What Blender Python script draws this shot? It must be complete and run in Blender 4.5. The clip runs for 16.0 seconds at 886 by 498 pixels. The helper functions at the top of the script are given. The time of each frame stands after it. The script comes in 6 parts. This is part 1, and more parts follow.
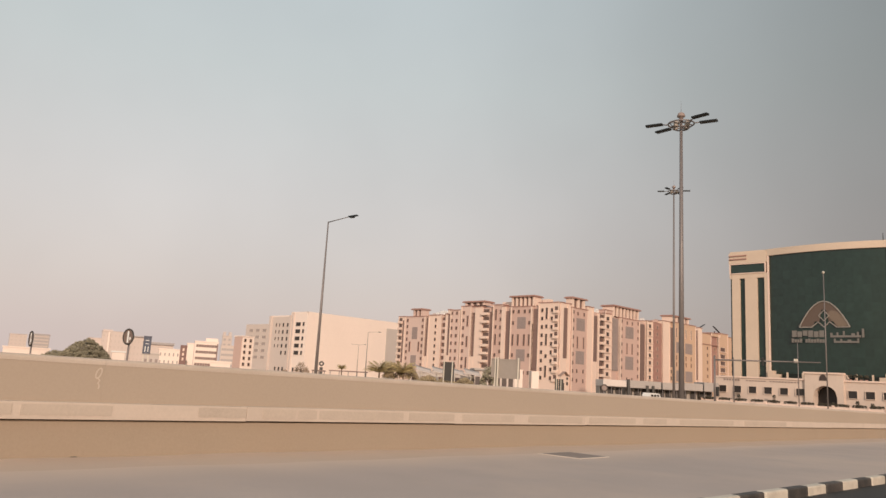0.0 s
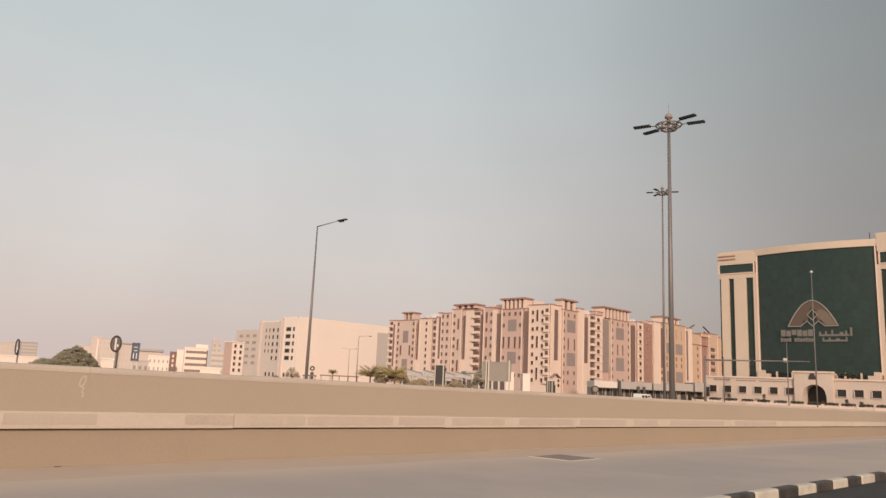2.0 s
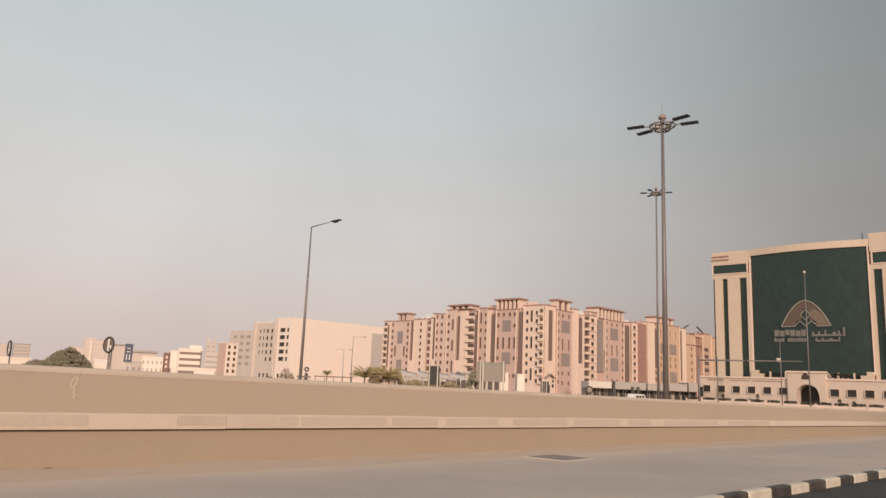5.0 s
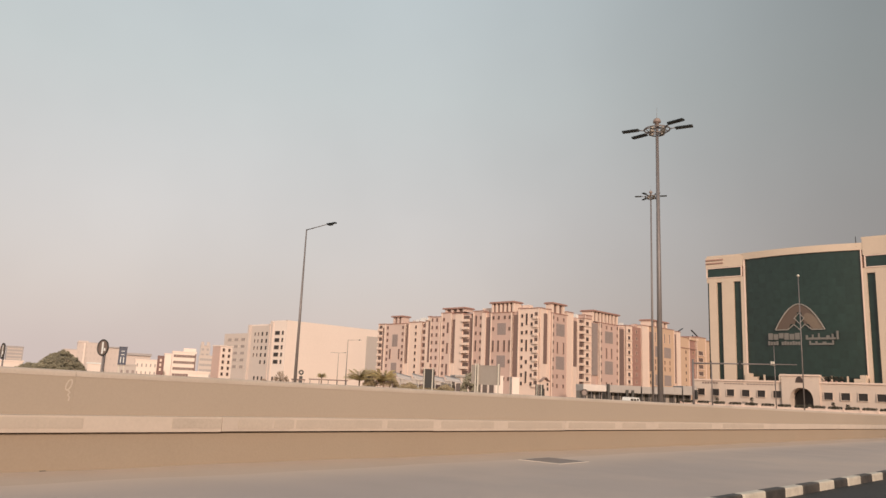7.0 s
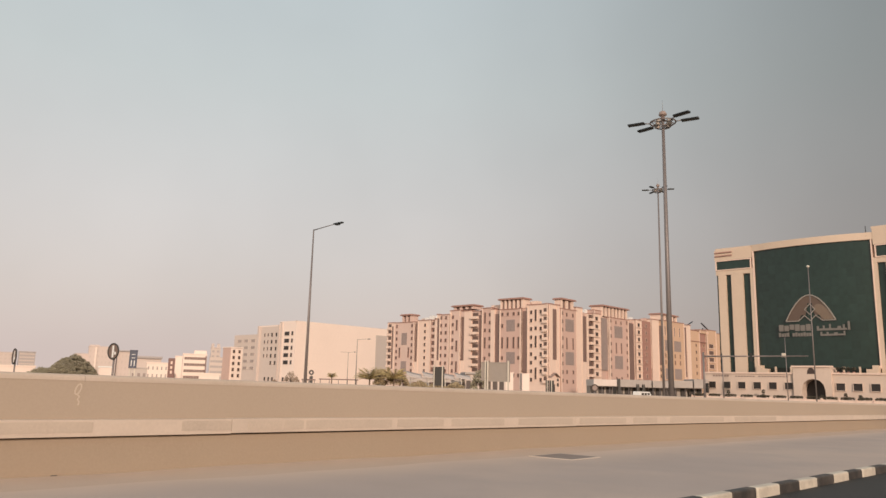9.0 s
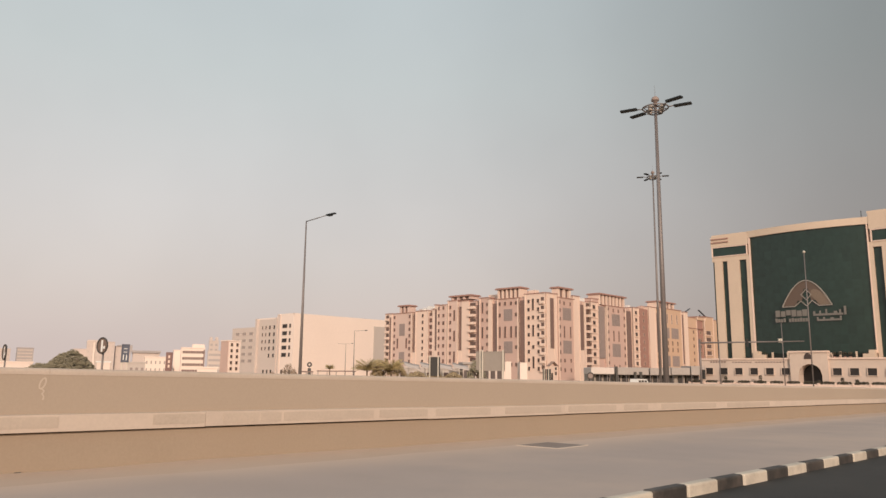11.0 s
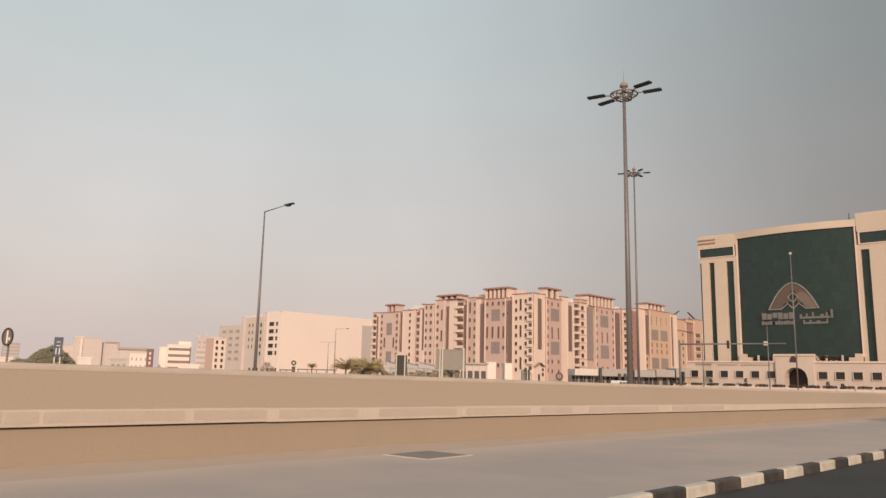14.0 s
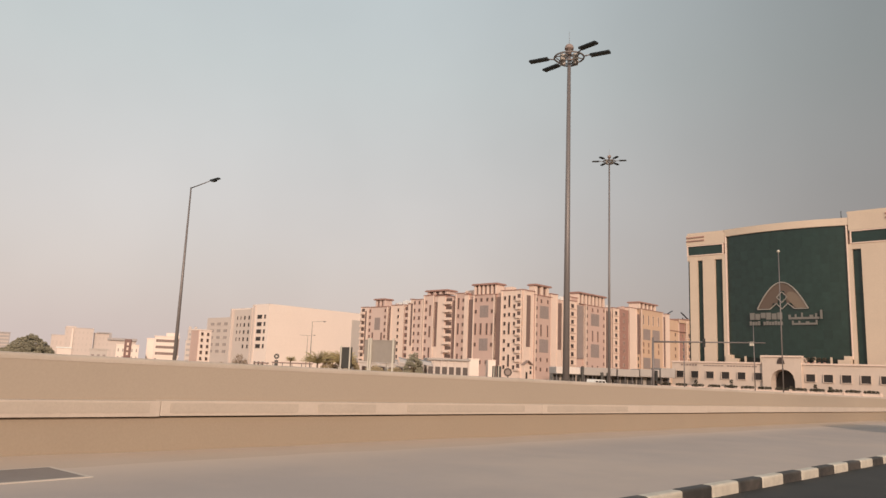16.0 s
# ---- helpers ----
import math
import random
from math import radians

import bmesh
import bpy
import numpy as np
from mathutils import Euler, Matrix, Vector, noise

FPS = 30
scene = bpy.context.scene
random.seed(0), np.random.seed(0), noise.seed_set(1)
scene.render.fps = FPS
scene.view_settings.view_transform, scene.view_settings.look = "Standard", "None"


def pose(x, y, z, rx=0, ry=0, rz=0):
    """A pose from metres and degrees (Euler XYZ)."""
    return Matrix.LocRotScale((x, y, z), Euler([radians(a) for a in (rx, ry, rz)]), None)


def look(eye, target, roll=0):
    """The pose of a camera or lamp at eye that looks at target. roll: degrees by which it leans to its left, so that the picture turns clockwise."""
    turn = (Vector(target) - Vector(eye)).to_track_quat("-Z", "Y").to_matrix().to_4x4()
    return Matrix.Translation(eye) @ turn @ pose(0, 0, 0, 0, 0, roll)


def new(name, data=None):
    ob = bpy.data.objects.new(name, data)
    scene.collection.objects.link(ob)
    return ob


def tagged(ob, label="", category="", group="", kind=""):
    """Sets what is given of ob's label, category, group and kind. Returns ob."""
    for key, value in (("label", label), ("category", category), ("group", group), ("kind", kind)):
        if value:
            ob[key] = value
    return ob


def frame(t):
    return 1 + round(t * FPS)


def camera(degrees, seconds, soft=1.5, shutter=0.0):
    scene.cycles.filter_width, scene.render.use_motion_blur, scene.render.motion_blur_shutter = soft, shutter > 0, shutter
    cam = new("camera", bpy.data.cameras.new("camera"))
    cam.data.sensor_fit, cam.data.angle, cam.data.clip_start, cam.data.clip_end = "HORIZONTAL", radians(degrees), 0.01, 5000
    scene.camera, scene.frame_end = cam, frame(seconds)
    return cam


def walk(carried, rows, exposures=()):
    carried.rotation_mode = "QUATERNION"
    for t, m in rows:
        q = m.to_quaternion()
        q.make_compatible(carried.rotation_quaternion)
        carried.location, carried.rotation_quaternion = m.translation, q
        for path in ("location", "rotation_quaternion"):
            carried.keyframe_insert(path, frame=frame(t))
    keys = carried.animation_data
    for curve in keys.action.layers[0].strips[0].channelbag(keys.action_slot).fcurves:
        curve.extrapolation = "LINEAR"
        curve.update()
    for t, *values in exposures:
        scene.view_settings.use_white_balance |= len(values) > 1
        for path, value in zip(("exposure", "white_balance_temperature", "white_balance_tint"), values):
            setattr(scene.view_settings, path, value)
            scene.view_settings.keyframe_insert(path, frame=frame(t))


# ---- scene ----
cam = camera(62.3, 16.0)

PATH = [
    (0, (0.038, -0.071, 1.472), (0.186, 1.893, 1.82), 3.2),
    (0.5, (0.073, -0.008, 1.48), (0.218, 1.958, 1.819), 2.9),
    (1, (0.069, -0.019, 1.476), (0.214, 1.946, 1.818), 2.7),
    (1.5, (0.063, 0.0, 1.479), (0.237, 1.959, 1.843), 2.7),
    (2, (0.079, -0.006, 1.479), (0.253, 1.954, 1.837), 2.5),
    (2.5, (0.101, -0.005, 1.476), (0.29, 1.951, 1.845), 2.4),
    (3, (0.082, 0.014, 1.479), (0.275, 1.97, 1.847), 2.5),
    (3.5, (0.054, -0.011, 1.477), (0.243, 1.946, 1.84), 2.3),
    (4, (0.08, -0.005, 1.471), (0.266, 1.954, 1.831), 2.3),
    (6.5, (0.105, 0.019, 1.473), (0.303, 1.976, 1.838), 2.5),
    (7, (0.086, -0.01, 1.468), (0.288, 1.945, 1.837), 2.4),
    (7.5, (0.102, -0.003, 1.475), (0.301, 1.953, 1.839), 2.1),
    (8, (0.084, -0.005, 1.47), (0.287, 1.951, 1.834), 2.0),
    (8.5, (0.091, 0.017, 1.473), (0.282, 1.974, 1.838), 1.7),
    (11, (0.445, 0.314, 1.457), (0.635, 2.276, 1.794), 0.6),
    (11.5, (0.649, 0.516, 1.453), (0.85, 2.477, 1.788), 0.5),
    (12, (0.91, 0.745, 1.445), (1.117, 2.706, 1.782), 0.6),
    (12.5, (1.263, 1.022, 1.438), (1.474, 2.982, 1.773), 1.5),
    (13, (1.701, 1.431, 1.428), (1.911, 3.39, 1.769), 1.3),
    (13.5, (2.296, 1.965, 1.413), (2.499, 3.926, 1.75), 1.1),
    (14, (3.115, 2.713, 1.399), (3.322, 4.674, 1.737), 1.2),
    (14.5, (4.171, 3.658, 1.371), (4.363, 5.623, 1.691), 1.4),
    (15, (5.319, 4.649, 1.379), (5.521, 6.612, 1.703), 2.0),
    (15.5, (6.616, 5.835, 1.348), (6.82, 7.797, 1.677), 1.8),
    (16, (8.059, 7.09, 1.319), (8.267, 9.052, 1.649), 2.2),
]
walk(cam, [(t, look(eye, target, roll)) for t, eye, target, roll in PATH])

# ---- light ----
SUN_TO = Vector((0.05, -0.999, 0.0)).normalized()
SUN_ELEV = radians(17.5)
world = bpy.data.worlds.new("world")
scene.world = world
world.use_nodes = True
wn, wl = world.node_tree.nodes, world.node_tree.links
wn.clear()
w_out = wn.new("ShaderNodeOutputWorld")
w_bg = wn.new("ShaderNodeBackground")
w_sky = wn.new("ShaderNodeTexSky")
w_sky.sky_type = "NISHITA"
w_sky.sun_disc = False
w_sky.sun_elevation = SUN_ELEV
w_sky.sun_rotation = math.atan2(SUN_TO.x, SUN_TO.y)
w_sky.dust_density = 6.0
w_sky.air_density = 1.2
w_gain = wn.new("ShaderNodeVectorMath")
w_gain.operation = "SCALE"
w_gain.inputs["Scale"].default_value = 0.10
wl.new(w_sky.outputs["Color"], w_gain.inputs[0])
# dusty haze: pale rose near the horizon, grey blue above
w_co = wn.new("ShaderNodeTexCoord")
w_sep = wn.new("ShaderNodeSeparateXYZ")
wl.new(w_co.outputs["Generated"], w_sep.inputs[0])
w_ramp = wn.new("ShaderNodeValToRGB")
w_ramp.color_ramp.elements[0].position = 0.0
w_ramp.color_ramp.elements[0].color = (0.60, 0.49, 0.455, 1)
w_ramp.color_ramp.elements[1].position = 0.55
w_ramp.color_ramp.elements[1].color = (0.45, 0.50, 0.506, 1)
e = w_ramp.color_ramp.elements.new(0.22)
e.color = (0.575, 0.535, 0.51, 1)
e = w_ramp.color_ramp.elements.new(0.38)
e.color = (0.51, 0.53, 0.511, 1)
wl.new(w_sep.outputs["Z"], w_ramp.inputs["Fac"])
w_mix = wn.new("ShaderNodeMix")
w_mix.data_type = "RGBA"
w_mix.inputs[0].default_value = 0.80
wl.new(w_gain.outputs[0], w_mix.inputs[6])
wl.new(w_ramp.outputs["Color"], w_mix.inputs[7])
w_fall = wn.new("ShaderNodeMapRange")
w_fall.interpolation_type = "SMOOTHSTEP"
w_fall.inputs["From Min"].default_value = -0.02
w_fall.inputs["From Max"].default_value = 0.72
w_fall.inputs["To Min"].default_value = 1.28
w_fall.inputs["To Max"].default_value = 0.58
wl.new(w_sep.outputs["X"], w_fall.inputs["Value"])
w_bright = wn.new("ShaderNodeVectorMath")
w_bright.operation = "SCALE"
wl.new(w_mix.outputs[2], w_bright.inputs[0])
wl.new(w_fall.outputs[0], w_bright.inputs["Scale"])
w_no = wn.new("ShaderNodeTexNoise")
w_no.inputs["Scale"].default_value = 2.6
w_no.inputs["Detail"].default_value = 4
wl.new(w_co.outputs["Generated"], w_no.inputs["Vector"])
w_mot = wn.new("ShaderNodeMapRange")
w_mot.inputs["From Min"].default_value = 0.3
w_mot.inputs["From Max"].default_value = 0.7
w_mot.inputs["To Min"].default_value = 0.95
w_mot.inputs["To Max"].default_value = 1.05
wl.new(w_no.outputs["Fac"], w_mot.inputs["Value"])
w_cloud = wn.new("ShaderNodeVectorMath")
w_cloud.operation = "SCALE"
wl.new(w_bright.outputs[0], w_cloud.inputs[0])
wl.new(w_mot.outputs[0], w_cloud.inputs["Scale"])
wl.new(w_cloud.outputs[0], w_bg.inputs["Color"])
w_bg.inputs["Strength"].default_value = 1.0
wl.new(w_bg.outputs[0], w_out.inputs["Surface"])

sun = new("sun", bpy.data.lights.new("sun", "SUN"))
sun.data.energy = 2.8
sun.data.angle = radians(1.5)
sun.data.color = (1.0, 0.785, 0.635)
sun.matrix_world = look((0, 0, 60), Vector((0, 0, 60)) - (SUN_TO * math.cos(SUN_ELEV) + Vector((0, 0, math.sin(SUN_ELEV)))))
scene.view_settings.exposure = 0.0


# ---- materials ----
def material(name, color, rough=0.8, metal=0.0, vary=0.12, scale=3.0, bump=0.15, fine=40.0, stain=None, stain_amount=0.3, stain_scale=0.5, stain_from=0.45, emit=None, world_run=False):
    m = bpy.data.materials.new(name)
    m.use_nodes = True
    nt, ln = m.node_tree.nodes, m.node_tree.links
    b = nt["Principled BSDF"]
    b.inputs["Roughness"].default_value = rough
    b.inputs["Metallic"].default_value = metal
    co = nt.new("ShaderNodeTexCoord")
    n1 = nt.new("ShaderNodeTexNoise")
    n1.inputs["Scale"].default_value = scale
    n1.inputs["Detail"].default_value = 5
    n2 = nt.new("ShaderNodeTexNoise")
    n2.inputs["Scale"].default_value = fine
    n2.inputs["Detail"].default_value = 3
    info = nt.new("ShaderNodeObjectInfo")
    if world_run:
        geo = nt.new("ShaderNodeNewGeometry")
        where = geo.outputs["Position"]
    else:
        far = nt.new("ShaderNodeVectorMath")
        far.operation = "MULTIPLY_ADD"
        ln.new(info.outputs["Random"], far.inputs[0])
        far.inputs[1].default_value = (37.0, 53.0, 19.0)
        ln.new(co.outputs["Object"], far.inputs[2])
        where = far.outputs[0]
    for n in (n1, n2):
        ln.new(where, n.inputs["Vector"])
    add = nt.new("ShaderNodeMath")
    add.operation = "ADD"
    ln.new(n1.outputs["Fac"], add.inputs[0])
    ln.new(n2.outputs["Fac"], add.inputs[1])
    rnd = nt.new("ShaderNodeMath")
    rnd.operation = "MULTIPLY_ADD"
    ln.new(info.outputs["Random"], rnd.inputs[0])
    rnd.inputs[1].default_value = 0.0 if world_run else 0.25
    ln.new(add.outputs[0], rnd.inputs[2])
    ramp = nt.new("ShaderNodeMapRange")
    ramp.inputs["From Min"].default_value = 0.6
    ramp.inputs["From Max"].default_value = 1.65
    ramp.inputs["To Min"].default_value = 1.0 - vary
    ramp.inputs["To Max"].default_value = 1.0 + vary
    ln.new(rnd.outputs[0], ramp.inputs["Value"])
    mul = nt.new("ShaderNodeVectorMath")
    mul.operation = "SCALE"
    mul.inputs[0].default_value = color
    ln.new(ramp.outputs[0], mul.inputs["Scale"])
    last = mul.outputs[0]
    if stain:
        n3 = nt.new("ShaderNodeTexNoise")
        n3.inputs["Scale"].default_value = stain_scale
        n3.inputs["Detail"].default_value = 7
        n3.inputs["Roughness"].default_value = 0.65
        ln.new(where, n3.inputs["Vector"])
        mr = nt.new("ShaderNodeMapRange")
        mr.inputs["From Min"].default_value = stain_from
        mr.inputs["From Max"].default_value = 0.68
        mr.inputs["To Max"].default_value = stain_amount
        ln.new(n3.outputs["Fac"], mr.inputs["Value"])
        mx = nt.new("ShaderNodeMix")
        mx.data_type = "RGBA"
        ln.new(mr.outputs[0], mx.inputs[0])
        ln.new(last, mx.inputs[6])
        mx.inputs[7].default_value = (*stain, 1)
        last = mx.outputs[2]
    ln.new(last, b.inputs["Base Color"])
    if bump:
        bp = nt.new("ShaderNodeBump")
        bp.inputs["Strength"].default_value = bump
        bp.inputs["Distance"].default_value = 0.02
        ln.new(n2.outputs["Fac"], bp.inputs["Height"])
        ln.new(bp.outputs[0], b.inputs["Normal"])
    if emit:
        b.inputs["Emission Color"].default_value = (*color, 1)
        b.inputs["Emission Strength"].default_value = emit
    return m


def dusted(m, color, n0, n1):
    """Adds wind-blown sand to a material, thick at n1 and gone at n0 across the strip, with a ragged edge."""
    nt, ln = m.node_tree.nodes, m.node_tree.links
    b = nt["Principled BSDF"]
    old = b.inputs["Base Color"].links[0].from_socket
    co = nt.new("ShaderNodeTexCoord")
    sep = nt.new("ShaderNodeSeparateXYZ")
    ln.new(co.outputs["Object"], sep.inputs[0])
    no = nt.new("ShaderNodeTexNoise")
    no.inputs["Scale"].default_value = 0.6
    no.inputs["Detail"].default_value = 6
    ln.new(co.outputs["Object"], no.inputs["Vector"])
    ad = nt.new("ShaderNodeMath")
    ad.operation = "MULTIPLY_ADD"
    ln.new(no.outputs["Fac"], ad.inputs[0])
    ad.inputs[1].default_value = 0.9
    ln.new(sep.outputs["Y"], ad.inputs[2])
    mr = nt.new("ShaderNodeMapRange")
    mr.interpolation_type = "SMOOTHSTEP"
    mr.inputs["From Min"].default_value = n0 + 0.45
    mr.inputs["From Max"].default_value = n1 + 0.45
    ln.new(ad.outputs[0], mr.inputs["Value"])
    mx = nt.new("ShaderNodeMix")
    mx.data_type = "RGBA"
    ln.new(mr.outputs[0], mx.inputs[0])
    ln.new(old, mx.inputs[6])
    mx.inputs[7].default_value = (*color, 1)
    ln.new(mx.outputs[2], b.inputs["Base Color"])


M_GROUND = material("dusty_ground", (0.34, 0.27, 0.20), 0.95, scale=0.05, fine=2.0, stain=(0.27, 0.22, 0.17), stain_scale=0.02)
M_ASPHALT = material("asphalt", (0.035, 0.032, 0.03), 0.8, vary=0.25, scale=1.2, fine=90, bump=0.4, stain=(0.065, 0.058, 0.052), stain_scale=0.4)
M_PAVING = material("dusty_paving", (0.42, 0.342, 0.306), 0.8, vary=0.10, scale=0.7, fine=60, bump=0.25, stain=(0.55, 0.43, 0.355), stain_amount=0.85, stain_scale=0.13)
dusted(M_PAVING, (0.60, 0.478, 0.40), 7.9, 10.2)
M_WALL = material("beige_concrete", (0.42, 0.34, 0.27), 0.85, vary=0.06, scale=0.6, fine=30, bump=0.1, stain=(0.37, 0.295, 0.23), stain_amount=0.35, stain_scale=0.3, world_run=True)
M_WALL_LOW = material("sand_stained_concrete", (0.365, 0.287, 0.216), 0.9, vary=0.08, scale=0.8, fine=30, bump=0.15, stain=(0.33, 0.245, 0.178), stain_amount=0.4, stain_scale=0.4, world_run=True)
M_SCRAWL = material("pale_wall_paint", (0.515, 0.43, 0.355), 0.8, vary=0.15, scale=6, fine=40, bump=0.1)
M_PALECON = material("pale_fresh_concrete", (0.60, 0.51, 0.44), 0.85, vary=0.12, scale=4, fine=40, bump=0.2)
M_DRIFT = material("blown_sand", (0.545, 0.43, 0.352), 0.95, vary=0.08, scale=0.9, fine=45, bump=0.2, stain=(0.52, 0.40, 0.30), stain_amount=0.4, stain_scale=0.5, world_run=True)
# bright line along the wall top: the highlight is in this paler colour
M_COPING = material("highlit_wall_edge", (0.52, 0.43, 0.36), 0.85, vary=0.10, scale=0.9, fine=25, bump=0.15, stain=(0.40, 0.33, 0.265), stain_amount=0.6, stain_scale=0.8, world_run=True)
M_LEDGE = material("pale_concrete", (0.565, 0.47, 0.397), 0.85, vary=0.08, scale=1.2, fine=22, bump=0.25, stain=(0.47, 0.39, 0.33), stain_amount=0.5, stain_scale=0.8, stain_from=0.48)
M_WORN = material("grey_worn_render", (0.49, 0.408, 0.34), 0.9, vary=0.12, scale=2.2, fine=30, bump=0.2, stain=(0.50, 0.415, 0.345), stain_amount=0.7, stain_scale=2.4, stain_from=0.5)
M_KERB_B = material("black_kerb_paint", (0.045, 0.04, 0.037), 0.6, vary=0.3, scale=4, fine=50, stain=(0.16, 0.13, 0.11), stain_amount=0.5, stain_scale=3)
M_KERB_W = material("white_kerb_paint", (0.62, 0.55, 0.46), 0.6, vary=0.15, scale=4, fine=50, stain=(0.35, 0.3, 0.25), stain_amount=0.5, stain_scale=3)
M_COVER = material("dark_concrete_cover", (0.27, 0.222, 0.20), 0.8, vary=0.15, scale=3, fine=60, bump=0.3)
M_STEEL = material("galvanised_steel", (0.205, 0.178, 0.173), 0.5, 0.25, vary=0.1, scale=1.0, fine=20, bump=0.02)
M_LAMP = material("dark_lamp_housing", (0.014, 0.015, 0.015), 0.4, 0.2, vary=0.1)
M_PINK = material("rose_beige_render", (0.57, 0.40, 0.347), 0.9, vary=0.05, scale=0.15, fine=1.5, bump=0.05, stain=(0.50, 0.36, 0.29), stain_amount=0.3, stain_scale=0.1)
# the rose render of the farther blocks, paled in colour for distance haze
M_ROSE = material("hazed_rose_render", (0.64, 0.478, 0.42), 0.9, vary=0.05, scale=0.15, fine=1.5, bump=0.05, stain=(0.52, 0.39, 0.33), stain_amount=0.25, stain_scale=0.1)
M_CREAM = material("cream_render", (0.755, 0.583, 0.495), 0.9, vary=0.05, scale=0.15, fine=1.5, bump=0.05)
M_OCHRE = material("ochre_render", (0.575, 0.395, 0.285), 0.9, vary=0.05, scale=0.15, fine=1.5, bump=0.05)
M_BROWN = material("brown_trim", (0.36, 0.205, 0.17), 0.85, vary=0.08, scale=0.3, fine=2, bump=0)
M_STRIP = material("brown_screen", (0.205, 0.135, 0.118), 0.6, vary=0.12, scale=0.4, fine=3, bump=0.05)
M_PANEL = material("grey_lattice_panel", (0.31, 0.25, 0.235), 0.7, vary=0.15, scale=1.0, fine=5, bump=0.1)
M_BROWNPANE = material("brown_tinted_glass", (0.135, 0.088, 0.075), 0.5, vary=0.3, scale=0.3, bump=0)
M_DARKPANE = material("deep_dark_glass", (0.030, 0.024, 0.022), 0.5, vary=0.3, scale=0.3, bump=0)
M_PANE = material("dark_window_glass", (0.065, 0.045, 0.04), 0.45, 0.0, vary=0.3, scale=0.3, bump=0)
M_WHITE = material("white_render", (0.82, 0.685, 0.612), 0.9, vary=0.04, scale=0.05, fine=1.0, bump=0.05)
M_GREYW = material("grey_white_render", (0.60, 0.508, 0.46), 0.9, vary=0.05, scale=0.1, fine=1.0, bump=0.05)
M_STONE = material("cream_stone_cladding", (0.60, 0.475, 0.375), 0.8, vary=0.07, scale=0.3, fine=3, bump=0.1)
M_ANNEXE = material("pale_annexe_render", (0.615, 0.495, 0.42), 0.85, vary=0.06, scale=0.3, fine=3, bump=0.08, stain=(0.52, 0.42, 0.35), stain_amount=0.3, stain_scale=0.2)
M_CURTAIN = material("dark_green_curtain_glass", (0.016, 0.034, 0.028), 0.12, 0.0, vary=0.28, scale=0.15, fine=0.6, bump=0)
M_MULLION = material("green_black_mullion", (0.015, 0.022, 0.019), 0.4, 0.3, vary=0.1)
M_GREYCLAD = material("grey_cladding", (0.52, 0.455, 0.42), 0.8, vary=0.05, scale=0.2, fine=1.5, bump=0.05)
# distant window glass, aerial haze mixed into its pale colour
M_HAZEPANE = material("hazed_window_glass", (0.36, 0.30, 0.275), 0.4, vary=0.15, scale=0.3, bump=0)
M_CAP = material("rust_pink_cap_paint", (0.29, 0.22, 0.195), 0.6, vary=0.1)
M_SIGNW = material("white_sign_paint", (0.75, 0.74, 0.72), 0.5, vary=0.05)
M_BLUE = material("blue_sign_paint", (0.07, 0.078, 0.115), 0.5, vary=0.1)
M_RED = material("red_sign_paint", (0.17, 0.08, 0.068), 0.5, vary=0.1)
M_GREYB = material("grey_board_back", (0.33, 0.285, 0.25), 0.6, 0.15, vary=0.1)
M_DARKB = material("dark_board_back", (0.07, 0.065, 0.06), 0.6, 0.3, vary=0.1)
M_ROOFG = material("grey_metal_roof", (0.37, 0.328, 0.305), 0.6, 0.0, vary=0.1, scale=0.5)
M_CANOPY = material("dusty_pale_metal", (0.60, 0.52, 0.475), 0.6, vary=0.1, scale=0.5)
# dusty leaf, its base colour also lifted to carry the haze
M_LEAF = material("dusty_hazed_green_leaf", (0.34, 0.30, 0.21), 0.75, vary=0.2, scale=2.0, fine=8, bump=0)
M_HEDGE = material("dry_hedge_leaf", (0.40, 0.31, 0.19), 0.8, vary=0.35, scale=2.0, fine=8, bump=0)
M_PALM = material("dry_palm_leaf", (0.52, 0.42, 0.22), 0.7, vary=0.4, scale=2.0, fine=8, bump=0)
M_DRY = material("dry_brown_leaf", (0.30, 0.215, 0.15), 0.8, vary=0.35, scale=2.0, fine=8, bump=0)
M_BARK = material("grey_brown_bark", (0.16, 0.115, 0.08), 0.9, vary=0.2, scale=4, fine=20, bump=0.4)

# ---- helpers of this scene ----
TURN = 41.3
CU, SU = math.cos(radians(TURN)), math.sin(radians(TURN))
NEAR = pose(0, 0, 0.165, 0, 0.6875, TURN)


def xy(u, n):
    return u * CU - n * SU, u * SU + n * CU


def un(x, y):
    return x * CU + y * SU, -x * SU + y * CU


def ground_z(u):
    return 0.005 - 0.012 * min(max(u, -40.0), 60.0)


def gz(x, y):
    return ground_z(un(x, y)[0])


def block(bm, x0, x1, y0, y1, z0, z1, bevel=0.0, taper=0.0, mat=0):
    vs = []
    for z, t in ((z0, 0.0), (z1, taper)):
        for x, y in ((x0 + t, y0 + t), (x1 - t, y0 + t), (x1 - t, y1 - t), (x0 + t, y1 - t)):
            vs.append(bm.verts.new((x, y, z)))
    fs = [bm.faces.new([vs[i] for i in q]) for q in ((3, 2, 1, 0), (4, 5, 6, 7), (0, 1, 5, 4), (1, 2, 6, 5), (2, 3, 7, 6), (3, 0, 4, 7))]
    for f in fs:
        f.material_index = mat
    if bevel:
        es = {e for f in fs for e in f.edges}
        bmesh.ops.bevel(bm, geom=list(es), offset=bevel, segments=2, affect="EDGES", profile=0.5)
    return fs


